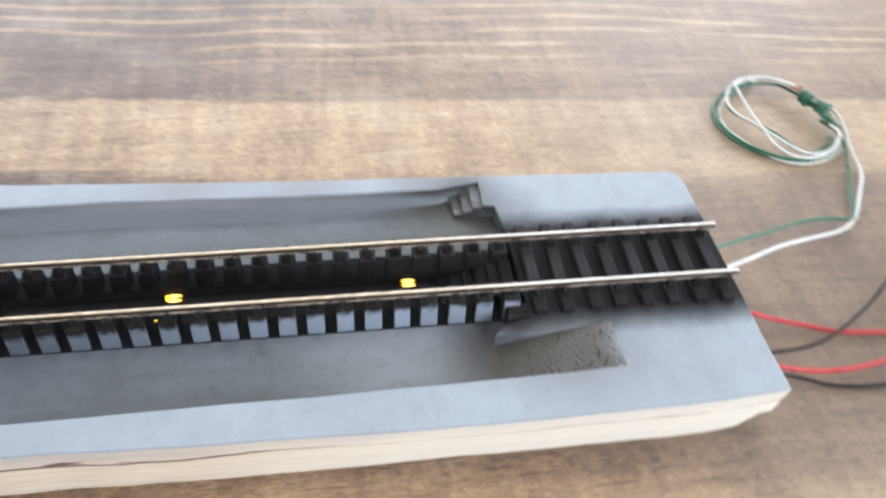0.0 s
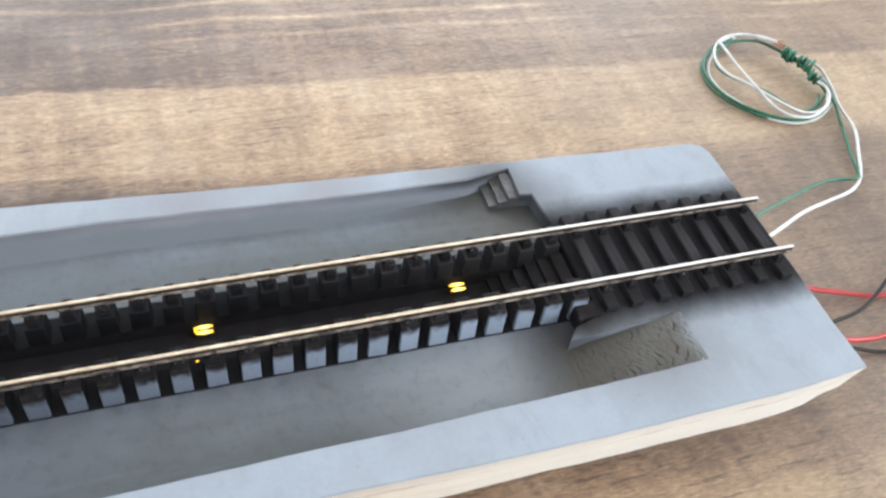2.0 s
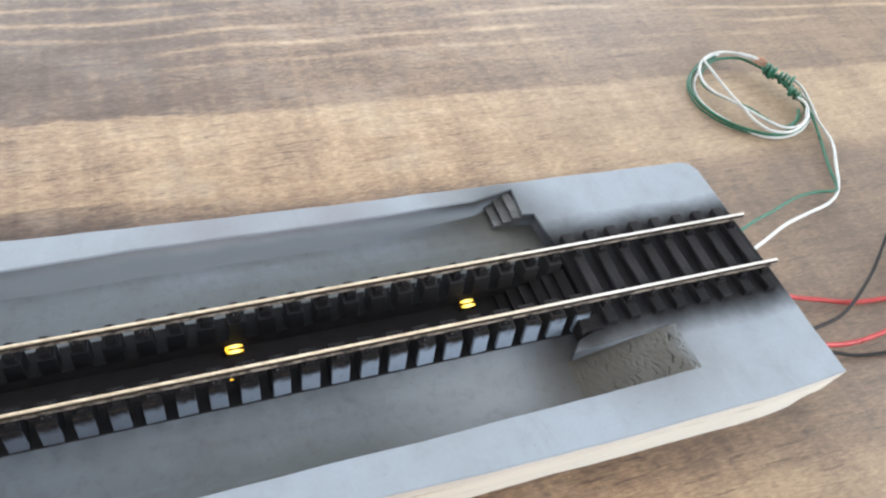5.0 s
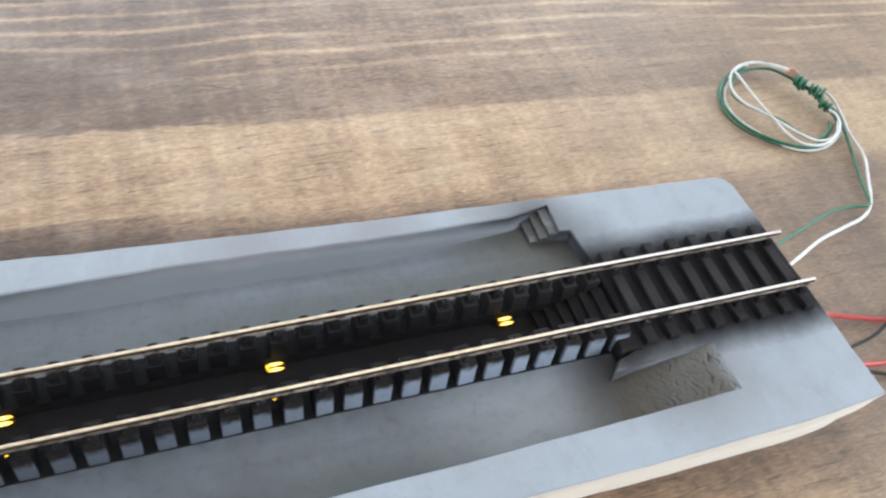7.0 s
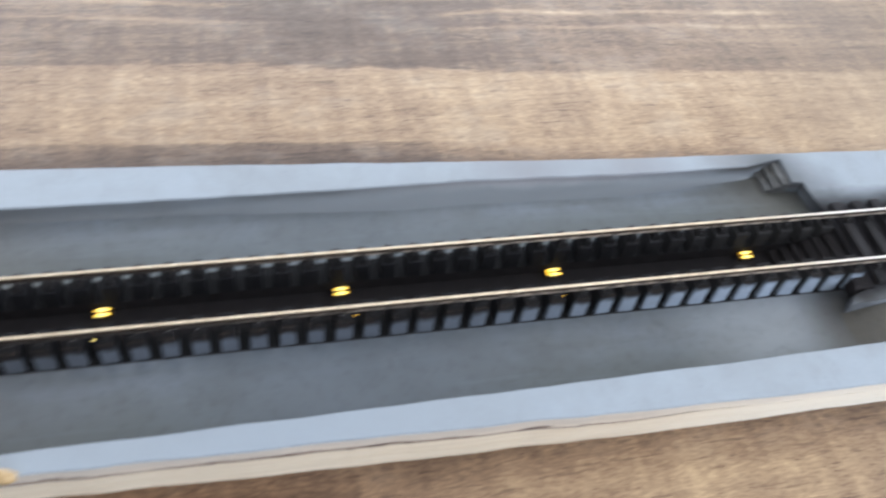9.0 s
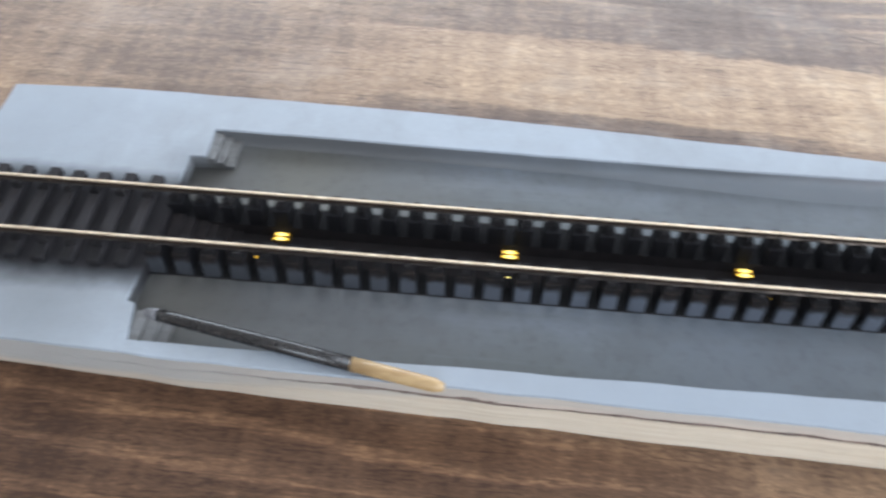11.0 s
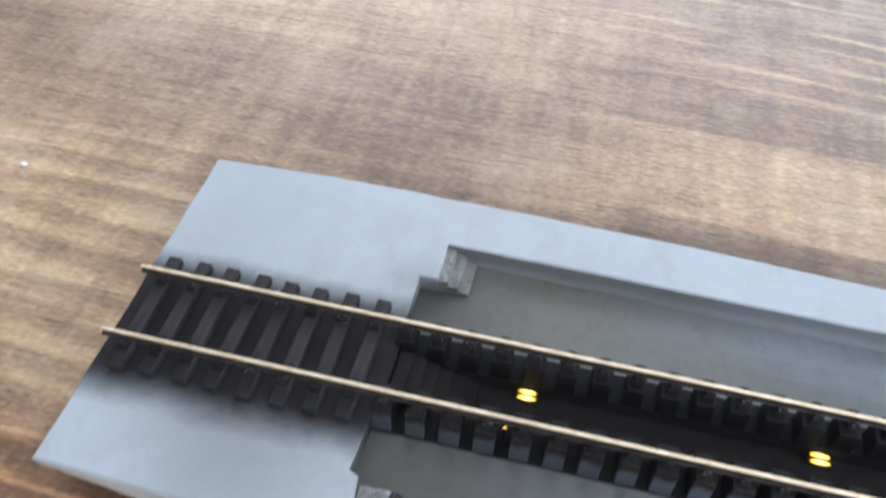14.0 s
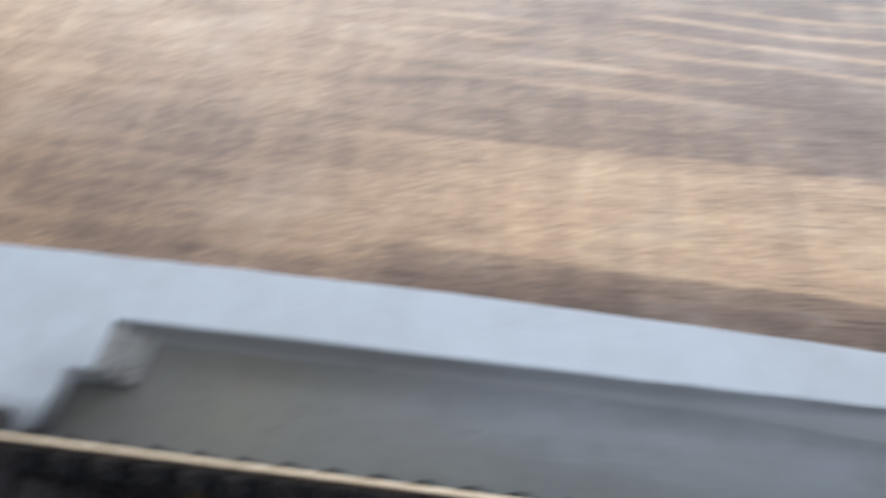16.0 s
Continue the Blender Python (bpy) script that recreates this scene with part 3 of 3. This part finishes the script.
outer = wavy(OUTLINE, 0.4, 0.035, 3.0)
pit = wavy(PIT, 0.35, 0.025, 9.0)
bm = bmesh.new()
a, b = ring(bm, inset(outer, 0.04), ZB), ring(bm, inset(pit, -0.03), ZB)
bmesh.ops.triangle_fill(bm, edges=closed(bm, a) + closed(bm, b), use_beauty=True)
skirt(bm, a, ring(bm, outer, ZB - 0.03))
skirt(bm, b, ring(bm, pit, ZB - 0.05))
bmesh.ops.recalc_face_normals(bm, faces=bm.faces)
part("board_surface", bm, TOP, board, "blue-grey sprayed top, sooty along the track")
bm = bmesh.new()
curve = []
for k in range(7):
    at_k = [hollow(x, y, k / 6) for x, y in pit]
    curve.append([bm.verts.new((x, y, ZB - 0.05 + z)) for x, y, z in at_k])
for upper, lower in zip(curve, curve[1:]):
    skirt(bm, lower, upper)
for row_k in curve[1:-1]:
    for v in row_k:
        v.co += noise.noise_vector(v.co * 1.9) * 0.022 + noise.noise_vector(v.co * 6) * 0.008
bmesh.ops.recalc_face_normals(bm, faces=bm.faces)
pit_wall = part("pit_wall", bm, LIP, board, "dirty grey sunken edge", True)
pit_wall.data.set_sharp_from_angle(angle=radians(38))
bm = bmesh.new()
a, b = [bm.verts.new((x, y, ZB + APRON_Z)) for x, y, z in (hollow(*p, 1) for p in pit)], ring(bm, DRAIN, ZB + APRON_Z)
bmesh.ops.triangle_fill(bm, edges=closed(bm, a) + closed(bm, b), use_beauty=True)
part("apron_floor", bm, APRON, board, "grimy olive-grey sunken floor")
bm = bmesh.new()
a, b = ring(bm, DRAIN, ZB + APRON_Z), ring(bm, DRAIN, ZB + PIT_Z)
skirt(bm, b, a)
bm.faces.new(b)
bmesh.ops.recalc_face_normals(bm, faces=bm.faces)
part("centre_pit", bm, SOOT, board, "soot-black trench between the rails")
# the sawn edge, layer by layer
levels = [ZB - 0.03, ZB - 0.52, ZB - 0.63, ZB - 1.12, ZB - 1.19, 0.0]
def undercut(x, y, z):
    """The sawn side leans inwards towards the bottom, most at the ends."""
    f = 1 - z / (ZB - 0.05)
    if y < -2.5:
        y += f * float(np.interp(x, [-21, -19.7, -16, -13, -7, 0, 9, 12.5, 17, 19.6, 20.3, 20.67], [0.52, 0.42, 0.36, 0.31, 0.21, 0.13, 0.20, 0.29, 0.25, 0.22, 0.24, 0.26]))
    if x > 20:
        x -= 0.06 * f
    return x, y


for k, (hi, lo) in enumerate(zip(levels, levels[1:])):
    bm = bmesh.new()
    proud = (0.0, 0.02, 0.0, 0.008, 0.0)[k]
    e1 = ring(bm, [undercut(x, y, hi) for x, y in inset(outer, proud)], hi)
    e2 = ring(bm, [undercut(x, y, lo) for x, y in inset(outer, proud)], lo)
    if k:
        skirt(bm, ring(bm, [undercut(x, y, hi) for x, y in inset(outer, 0.3)], hi), e1)
    skirt(bm, e1, e2)
    if k == 4:
        bm.faces.new(e2[::-1])
    else:
        skirt(bm, e2, ring(bm, [undercut(x, y, lo) for x, y in inset(outer, 0.3)], lo))
    if k in (0, 1):
        # the dark veneer is torn open in the middle of the board and pinched towards its ends
        for v in e2 if k == 0 else e1:
            v.co.z += 0.05 * noise.noise((v.co.x * 0.9, 3.7, 8.2)) + 0.05 * noise.noise((v.co.x * 3.1, 1.7, 2.2)) + 0.045 - 0.11 * float(np.interp(v.co.x, [-20, -14, -4, 5, 9, 13, 16, 20], [1.0, 0.5, 0.0, 0.25, 0.7, 1.0, 0.55, 0.6]))
    if k == 4:
        # the lowest ply is broken away at one corner
        for v in e2:
            if v.co.y < -3 and v.co.x > 19.6:
                v.co.z += float(np.interp(v.co.x, [19.6, 20.1, 20.3, 20.7], [0, 0.10, 0.42, 0.60]))
    for v in e2 + e1 if 0 < k < 4 else e2 if k == 0 else e1:
        v.co.z += 0.13 * noise.noise((v.co.x * 0.35, v.co.y, 1.3 + 0.2 * v.co.z)) + 0.03 * noise.noise((v.co.x * 1.7, v.co.y, 4.1 + 0.2 * v.co.z))
    bmesh.ops.recalc_face_normals(bm, faces=bm.faces)
    part("ply_layer", bm, PLY[(1, 2, 0, 0, 0)[k]], board)
# splinters along the torn veneer
for k in range(26):
    x0 = rng.uniform(-13.5, 6.0)
    long, z0 = rng.uniform(0.35, 1.3), ZB - 0.53 + rng.uniform(-0.03, 0.07)
    y0 = float(np.interp(x0, [p[0] for p in OUTLINE[:10]], [p[1] for p in OUTLINE[:10]])) + float(np.interp(x0, [-16, -7, 0, 9], [0.11, 0.065, 0.04, 0.06]))
    bm = tube(bmesh.new(), [Vector((x0 + long * u, y0 - 0.012, z0 + 0.07 * u * rng.uniform(0.2, 1.0))) for u in (0, 0.3, 0.7, 1)], [0.008, 0.036, 0.028, 0.004], 4)
    part("splinter", bm, PLY[2], board)

# ---- steps and ramp ----
def flight(x_top, x_low, y0, y1, z0, z1, n, mat, name, chipped=1.0):
    """Steps that come down from x_top to x_low."""
    for k in range(n):
        bm = bmesh.new()
        edge = x_top + (x_low - x_top) * (k + 1) / n
        box(bm, min(x_top, edge), max(x_top, edge), y0, y1, ZB + z0, ZB + z1 + (z0 - z1) * (k + 1) / (n + 1) - 0.002 * k)
        bmesh.ops.subdivide_edges(bm, edges=[e for e in bm.edges if abs(e.verts[0].co.y - e.verts[1].co.y) > 0.3], cuts=11)
        bmesh.ops.subdivide_edges(bm, edges=[e for e in bm.edges if abs(e.verts[0].co.y - e.verts[1].co.y) < 0.01 and e.calc_length() > 0.1], cuts=4)
        for v in bm.verts:
            if v.co.z > ZB + z0 + 0.01:
                v.co += (noise.noise_vector(v.co * 2.7) * 0.026 + noise.noise_vector(v.co * 8.5) * 0.022) * chipped
        part(name, bm, mat, board)


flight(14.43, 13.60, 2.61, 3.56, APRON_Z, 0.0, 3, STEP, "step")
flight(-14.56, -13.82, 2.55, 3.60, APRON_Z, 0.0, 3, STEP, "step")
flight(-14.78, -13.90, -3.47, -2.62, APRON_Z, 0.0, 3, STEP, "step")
flight(14.80, 12.9, -0.575, 0.575, PIT_Z, 0.0, 6, SOOT, "trench_step", 0.25)
flight(-14.86, -13.1, -0.575, 0.575, PIT_Z, -0.1, 6, SOOT, "trench_step", 0.25)
bm = bmesh.new()
cols, rows_n = 120, 34
grid = []
for i in range(cols):
    u = i / (cols - 1)
    row = []
    for j in range(rows_n):
        w = j / (rows_n - 1)
        y0, y1 = -2.03 + 0.17 * u, -3.29 + 0.05 * u
        x, y = 13.9 + 3.02 * u + 0.03 * w + (1 - u) ** 8 * (0.10 * noise.noise((w * 4, 1.5, 3)) - 0.05), y0 + (y1 - y0) * w
        # overlapping gouge marks in uneven rows across the slope
        phase = u * 15 + 1.3 * noise.noise((x * 1.5, y * 4.5, 2))
        gouge = (phase - math.floor(phase)) ** 3 * max(0.0, 0.25 + 1.3 * noise.noise((math.floor(phase) * 3.1, y * 3.4, 7)))
        fade = min(1, 12 * u) * min(1, 16 * (1 - u)) * min(1, 10 * w) * min(1, 10 * (1 - w))
        z = APRON_Z + 0.005 + 0.448 * min(1.0, 1.08 * u) - ((0.018 + 0.05 * u) * gouge + 0.006 * noise.noise((x * 7, y * 6, 5)) + 0.006 * noise.noise((x * 15, y * 11, 8))) * fade
        row.append(bm.verts.new((x, y, ZB + min(z, 0.002))))
    grid.append(row)
for p, q in zip(grid, grid[1:]):
    for j in range(rows_n - 1):
        bm.faces.new((p[j], q[j], q[j + 1], p[j + 1]))
bmesh.ops.recalc_face_normals(bm, faces=bm.faces)
part("chiselled_ramp", bm, SLOPE, board, "rough chiselled ramp, brownish grey")

bm = bmesh.new()
for x0, x1, thick in ((-9.3, -8.5, 0.006), (-8.4, -7.35, 0.009), (-7.3, -6.65, 0.014), (-6.5, -5.6, 0.008)):
    tube(bm, [Vector((x0 + (x1 - x0) * u, 3.50 - 0.012 * (x0 + 7), ZB - 0.442)) + 0.01 * noise.noise_vector((x0, u * 3, 1)) for u in (0, 0.25, 0.5, 0.75, 1)], [0.002, thick, thick * 0.7, thick, 0.002], 5)
part("paint_scratch", bm, mottled("chipped_pale_paint", (0.42, 0.43, 0.45), (0.12, 0.13, 0.14), 700, 0.6), board, "pale chipped line along the foot of the wall")

# ---- piers of the pit ----
PITCH, FIRST = 0.6985, -14.10
places = [FIRST + PITCH * k for k in range(-9, 50)]
def pier(top_z, outward):
    bm = bmesh.new()
    g = rng.uniform(-0.02, 0.02)
    pts = [(-0.208 + g, -outward), (0.208, -outward + g / 3), (0.208 - g, 0.30), (-0.208, 0.30)]
    low = [bm.verts.new((x, y, -0.45)) for x, y in pts]
    top = [bm.verts.new((x * rng.uniform(0.92, 0.99), y * (0.94 if y < 0 else 1.0), top_z)) for x, y in pts]
    skirt(bm, top, low)
    bm.faces.new(top)
    bm.faces.new(low[::-1])
    bmesh.ops.bevel(bm, geom=[e for e in bm.edges if e.verts[0].co.z > 0 or e.verts[1].co.z > 0], offset=0.014, segments=1, affect="EDGES")
    bmesh.ops.recalc_face_normals(bm, faces=bm.faces)
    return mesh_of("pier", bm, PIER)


# the far row is cut lower and shorter than the near one
piers = {-1: [pier(0.315, 0.34) for k in range(5)], 1: [pier(0.15, 0.28) for k in range(5)]}
for side in (-1, 1):
    part("joint_line", box(bmesh.new(), -14.8, 14.3, side * 1.245 - 0.014, side * 1.245 + 0.014, ZB + APRON_Z - 0.02, ZB + APRON_Z + 0.006), SOOT, board, "thin black joint along the foot of the piers")
stub = bmesh.new()
box(stub, 14.38, 14.95, -1.58, -1.12, ZB - 0.45, ZB + 0.06, 0.03)
bmesh.ops.subdivide_edges(stub, edges=[e for e in stub.edges if e.calc_length() > 0.3], cuts=4)
for v in stub.verts:
    v.co += noise.noise_vector(v.co * 4.1) * 0.06
part("pier_stub", stub, SOOT, board, "broken black end of the pier row")
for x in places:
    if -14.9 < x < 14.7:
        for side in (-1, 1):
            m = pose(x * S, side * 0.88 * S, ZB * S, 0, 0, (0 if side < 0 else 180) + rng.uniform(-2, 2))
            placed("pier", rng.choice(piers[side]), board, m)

# ---- the track ----
track = thing("railway_track", "model railway track with polished rails on black sleepers", "track")
RAIL_TOP = 0.52
for side in (-1, 1):
    y, x0, x1 = side * 0.87, -20.88, 20.57
    bm = bmesh.new()
    box(bm, x0, x1, y - 0.025, y + 0.025, ZB + 0.372, ZB + 0.458)
    rail = part("rail", bm, RUST, track, "rust-sided rail")
    part("rail_foot", box(bmesh.new(), x0, x1, y - 0.085, y + 0.085, ZB + 0.345, ZB + 0.375, 0.008), FOOT, rail, "dusty brown rail foot")
    part("rail_head", box(bmesh.new(), x0, x1, y - 0.036, y + 0.036, ZB + 0.455, ZB + RAIL_TOP, 0.014), RAIL, rail, "worn shiny metal running surface")
sleepers = []
for k in range(3):
    bm = box(bmesh.new(), -0.165, 0.165, -1.5, 1.5, 0.0, 0.21, 0.02, 0.015)
    bmesh.ops.subdivide_edges(bm, edges=[e for e in bm.edges if e.calc_length() > 2], cuts=5)
    for v in bm.verts:
        v.co += noise.noise_vector(v.co * 3 + Vector((k * 5, 0, 0))) * 0.012 * (v.co.z > 0.1)
    sleepers.append(mesh_of("sleeper", bm, SLEEPER))
bm = bmesh.new()
box(bm, -0.12, 0.12, -0.21, 0.21, -0.07, 0.138, 0.012)
for side in (-1, 1):
    box(bm, -0.085, 0.085, side * 0.145 - 0.045, side * 0.145 + 0.045, 0.13, 0.205, 0.02)
chair = mesh_of("rail_chair", bm, CHAIR)
for x in places:
    if x < -15.2 or x > 15.0:
        placed("sleeper", rng.choice(sleepers), track, pose(x * S, rng.uniform(-0.03, 0.03) * S, ZB * S, 0, 0, rng.uniform(-1.2, 1.2)))
    for side in (-1, 1):
        placed("rail_chair", chair, track, pose(x * S, side * 0.87 * S, (ZB + 0.207) * S, 0, 0, rng.uniform(-4, 4)))

# ---- lamps in the pit ----
for x in (12.09, 6.03, 0.0, -6.03, -12.06):
    lamp = thing("pit_lamp", "small glowing yellow lamp in the black pit", "lamp", "lamps along the pit")
    lamp.location, lamp.scale = (x * S, 0.45 * S, (ZB + PIT_Z) * S), (1.12, 1.0, 1.0)
    part("lamp_body", box(bmesh.new(), -0.20, 0.20, -0.095, 0.085, 0.0, 0.148, 0.02), LAMPCASE, lamp, "clear yellow lamp body")
    for y in (0.072, -0.078):
        bm = bmesh.new()
        bmesh.ops.create_uvsphere(bm, u_segments=14, v_segments=8, radius=1.0)
        bmesh.ops.transform(bm, verts=bm.verts, matrix=Matrix.Translation((0.0, y, 0.15)) @ Matrix.Diagonal((0.18, 0.046, 0.04, 1)))
        part("light_strip", bm, GLOW, lamp, smooth=True)
    if x == 6.03:
        part("light_strip", box(bmesh.new(), -0.20, -0.14, -0.05, 0.085, 0.148, 0.18, 0.012), GLOW, lamp)
    gap = (FIRST - PITCH / 2 + PITCH * round((x - FIRST + PITCH / 2) / PITCH) - x) / 1.12
    if x == 12.09:
        continue
    # added post and glowing speck, for lamp light that shows between the piers
    part("added_post", box(bmesh.new(), gap - 0.03, gap + 0.03, -1.24, -1.18, 0.372, 0.74), SOOT, lamp)
    part("added_glint", box(bmesh.new(), gap - 0.03, gap + 0.03, -1.235, -1.205, 0.74, 0.76, 0.006), GLOW, lamp, "speck of yellow light between the piers")

# ---- wires ----
def wire(name, mat, points, r, parent, label="", n=8):
    return part(name, tube(bmesh.new(), smooth_path(points, n), r), mat, parent, label, True)


coil = thing("wire_coil", "loose coil of thin green and white hook-up wire on the table", "wire coil")
coil.location = (0, -0.0012, 0)
TAIL_W = [(28.25, 7.0, 0.35), (28.10, 6.2, 0.2), (27.88, 5.0, 0.2), (27.22, 3.85, 0.2), (26.58, 2.88, 0.2), (25.8, 2.33, 0.25), (24.7, 2.0, 0.35), (23.4, 1.6, 0.5), (22.1, 1.02, 0.65), (20.6, 0.35, 0.9)]
TAIL_G = [(27.95, 6.55, 0.3), (27.66, 5.55, 0.2), (26.92, 3.85, 0.2), (26.60, 3.0, 0.2), (26.25, 2.76, 0.28), (25.45, 2.8, 0.32), (24.5, 2.64, 0.4), (23.2, 2.18, 0.5), (22.2, 1.82, 0.65), (20.6, 1.1, 0.9)]
wire("white_wire", WHITE, [(27.59, 9.24, 0.45), (27.22, 9.7, 0.5), (26.79, 10.06, 0.5), (26.31, 10.26, 0.48), (25.66, 10.2, 0.45), (25.09, 9.84, 0.45), (24.73, 9.35, 0.42), (24.57, 8.76, 0.4), (24.66, 8.19, 0.4), (24.94, 7.73, 0.42),
                           (25.27, 7.16, 0.45), (25.59, 6.61, 0.45), (25.94, 6.13, 0.42), (26.32, 5.85, 0.4), (26.83, 5.83, 0.4), (27.36, 6.08, 0.42), (27.75, 6.6, 0.45)], 0.056, coil)
wire("green_wire", GREEN, [(27.55, 9.24, 0.32), (27.0, 9.9, 0.34), (26.24, 10.05, 0.34), (25.64, 9.95, 0.32), (24.91, 9.43, 0.3), (24.6, 8.83, 0.28), (24.77, 8.26, 0.28), (25.15, 7.75, 0.3), (25.6, 7.21, 0.32), (25.91, 6.64, 0.3),
                           (26.2, 6.13, 0.28), (26.65, 6.03, 0.28), (27.23, 6.35, 0.3), (27.54, 6.75, 0.32)], 0.056, coil)
wire("crossing_wire", WHITE, [(25.18, 9.87, 0.52), (25.11, 9.41, 0.58), (25.05, 8.57, 0.6), (25.05, 7.75, 0.6), (25.1, 7.02, 0.6), (25.18, 6.37, 0.55), (25.4, 5.93, 0.5), (25.76, 5.68, 0.45), (26.41, 5.6, 0.42), (27.03, 5.83, 0.45),
                              (27.54, 6.24, 0.5), (27.77, 6.78, 0.55), (27.59, 7.1, 0.6)], 0.050, coil)
wire("green_wire", GREEN, [(26.12, 10.36, 0.22), (25.13, 9.91, 0.2), (24.53, 9.46, 0.19), (24.11, 8.84, 0.18), (23.99, 8.11, 0.18), (24.15, 7.36, 0.18), (24.54, 6.72, 0.18), (25.03, 6.26, 0.18), (25.59, 5.91, 0.18), (26.29, 5.76, 0.18),
                           (27.1, 5.92, 0.2), (27.74, 6.44, 0.25), (27.94, 6.92, 0.3), (27.85, 7.31, 0.4)], 0.058, coil)
wire("white_wire", WHITE, [(26.42, 10.58, 0.12), (25.68, 10.33, 0.1), (24.99, 9.72, 0.08), (24.51, 9.17, 0.07), (24.24, 8.53, 0.07), (24.23, 7.8, 0.07), (24.51, 7.14, 0.07), (24.95, 6.42, 0.07), (25.45, 5.97, 0.07), (26.03, 5.74, 0.07),
                           (26.74, 5.76, 0.08), (27.49, 6.07, 0.1), (28.1, 6.54, 0.15), (28.34, 7.02, 0.2), (28.26, 7.56, 0.3)], 0.056, coil)
wire("green_wire", GREEN, [(25.79, 10.34, 0.1), (25.27, 10.18, 0.1), (24.48, 9.51, 0.08), (24.05, 8.81, 0.07), (23.93, 7.94, 0.07), (24.22, 7.08, 0.07), (24.75, 6.45, 0.07), (25.40, 6.05, 0.07), (26.26, 5.92, 0.07), (27.14, 6.23, 0.1), (27.87, 6.75, 0.2)], 0.034, coil)
wire("white_tail", WHITE, [(27.7, 8.6, 0.5), (28.2, 7.9, 0.55)] + TAIL_W, 0.056, coil)
wire("green_tail", GREEN, [(27.6, 8.3, 0.5), (27.75, 7.4, 0.5)] + TAIL_G, 0.054, coil)
wire("bared_sleeve", WHITE, [(26.85, 10.02, 0.5), (27.2, 9.74, 0.53), (27.42, 9.5, 0.53), (27.62, 9.2, 0.5)], 0.085, coil, "thick white sleeve over the joint")
for d in (-0.09, -0.03, 0.03, 0.09):
    wire("copper_strand", COPPER, [(27.30 + d, 9.55 + d, 0.52), (27.46 + d, 9.30 + d / 2, 0.6 + d), (27.55 + d / 2, 9.0 - d, 0.5)], 0.032, coil, "bare copper strands")
for n_turns, c0, c1, size in ((4, (27.42, 8.98, 0.5), (27.66, 8.58, 0.48), 0.19), (4, (27.70, 8.42, 0.5), (28.0, 7.9, 0.48), 0.21), (3, (27.62, 7.62, 0.5), (27.95, 7.25, 0.45), 0.17)):
    twist = []
    for k in range(n_turns * 10):
        a, u = k * 0.63, k / (n_turns * 10 - 1)
        c = Vector(c0).lerp(Vector(c1), u)
        twist.append(c + Vector((size * math.cos(a), 0.6 * size * math.cos(a), size * math.sin(a))) * (0.9 + 0.8 * noise.noise((u * 9, 3, size * 20))))
    wire("green_wrapping", GREEN, twist, 0.058, coil, "green wire wound round the bundle", 3)
wire("bundle_core", GREEN, [(27.4, 9.1, 0.45), (27.7, 8.5, 0.45), (27.88, 7.9, 0.42), (27.85, 7.4, 0.42)], 0.085, coil)

for name, mat, label, pts, r in (
    ("red_wire", RED, "thin red insulated wire leading from the board", [(20.64, -0.75, 0.8), (21.88, -1.0, 0.35), (22.98, -1.28, 0.2), (24.08, -1.55, 0.12), (25.98, -1.68, 0.12), (26.8, -1.5, 0.18), (27.4, -1.35, 0.3)], 0.075),
    ("black_wire", BLACK, "thin black insulated wire leading from the board", [(20.64, -2.45, 0.8), (21.98, -2.22, 0.4), (23.38, -1.86, 0.3), (25.08, -0.85, 0.35), (26.58, 0.35, 0.5), (26.93, 0.45, 0.5), (26.98, 0.1, 0.4), (27.03, -0.9, 0.25), (27.58, -1.4, 0.3)], 0.055),
    ("red_wire", RED, "thin red insulated wire leading from the board", [(20.64, -2.75, 0.8), (22.08, -2.86, 0.4), (23.08, -2.87, 0.25), (24.18, -2.75, 0.2), (25.58, -2.45, 0.2), (27.68, -1.9, 0.3)], 0.075),
    ("black_wire", BLACK, "thin black insulated wire leading from the board", [(20.64, -2.95, 0.7), (21.98, -3.02, 0.3), (22.88, -3.22, 0.12), (23.98, -3.34, 0.1), (24.98, -3.24, 0.1), (27.18, -2.8, 0.12), (31, -2.55, 0.1)], 0.055),
):
    ob = wire(name, mat, pts, r, None)
    tagged(ob, label, "wire", "wires of the board")

case = thing("battery_box", "small black plastic battery box on the table", "battery box")
part("casing", box(bmesh.new(), 27.12, 31.2, -2.2, -0.04, 0.0, 0.9, 0.10), BLACK, case)
part("lid", box(bmesh.new(), 27.27, 31.05, -2.05, -0.19, 0.9, 1.0, 0.04), BLACK, case)

# ---- pointing stick ----
stick = thing("pointing_stick", "slim dark-lacquered stick with a bare wooden end", "stick")
A, B = Vector((-14.33, -2.85, ZB + 0.172)), Vector((-7.35, -4.145, ZB + 0.172))
at = lambda u: A + (B - A) * u
part("painted_shaft", tube(bmesh.new(), [at(u) for u in (0.03, 0.09, 0.3, 0.70)], [0.15, 0.155, 0.165, 0.172], 14), STICK, stick, "glossy black shaft", True)
part("tip", tube(bmesh.new(), [at(u) for u in (-0.018, -0.009, 0.018, 0.03)], [0.05, 0.11, 0.145, 0.15], 14), mottled("worn_grey_tip", (0.09, 0.09, 0.10), (0.26, 0.26, 0.28), 500, 0.35), stick, "worn pale grey tip", True)
part("wooden_end", tube(bmesh.new(), [at(u) for u in (0.70, 0.8, 0.97, 1.0)], [0.172, 0.172, 0.165, 0.10], 14), BAREWOOD, stick, "bare pale wood", True)
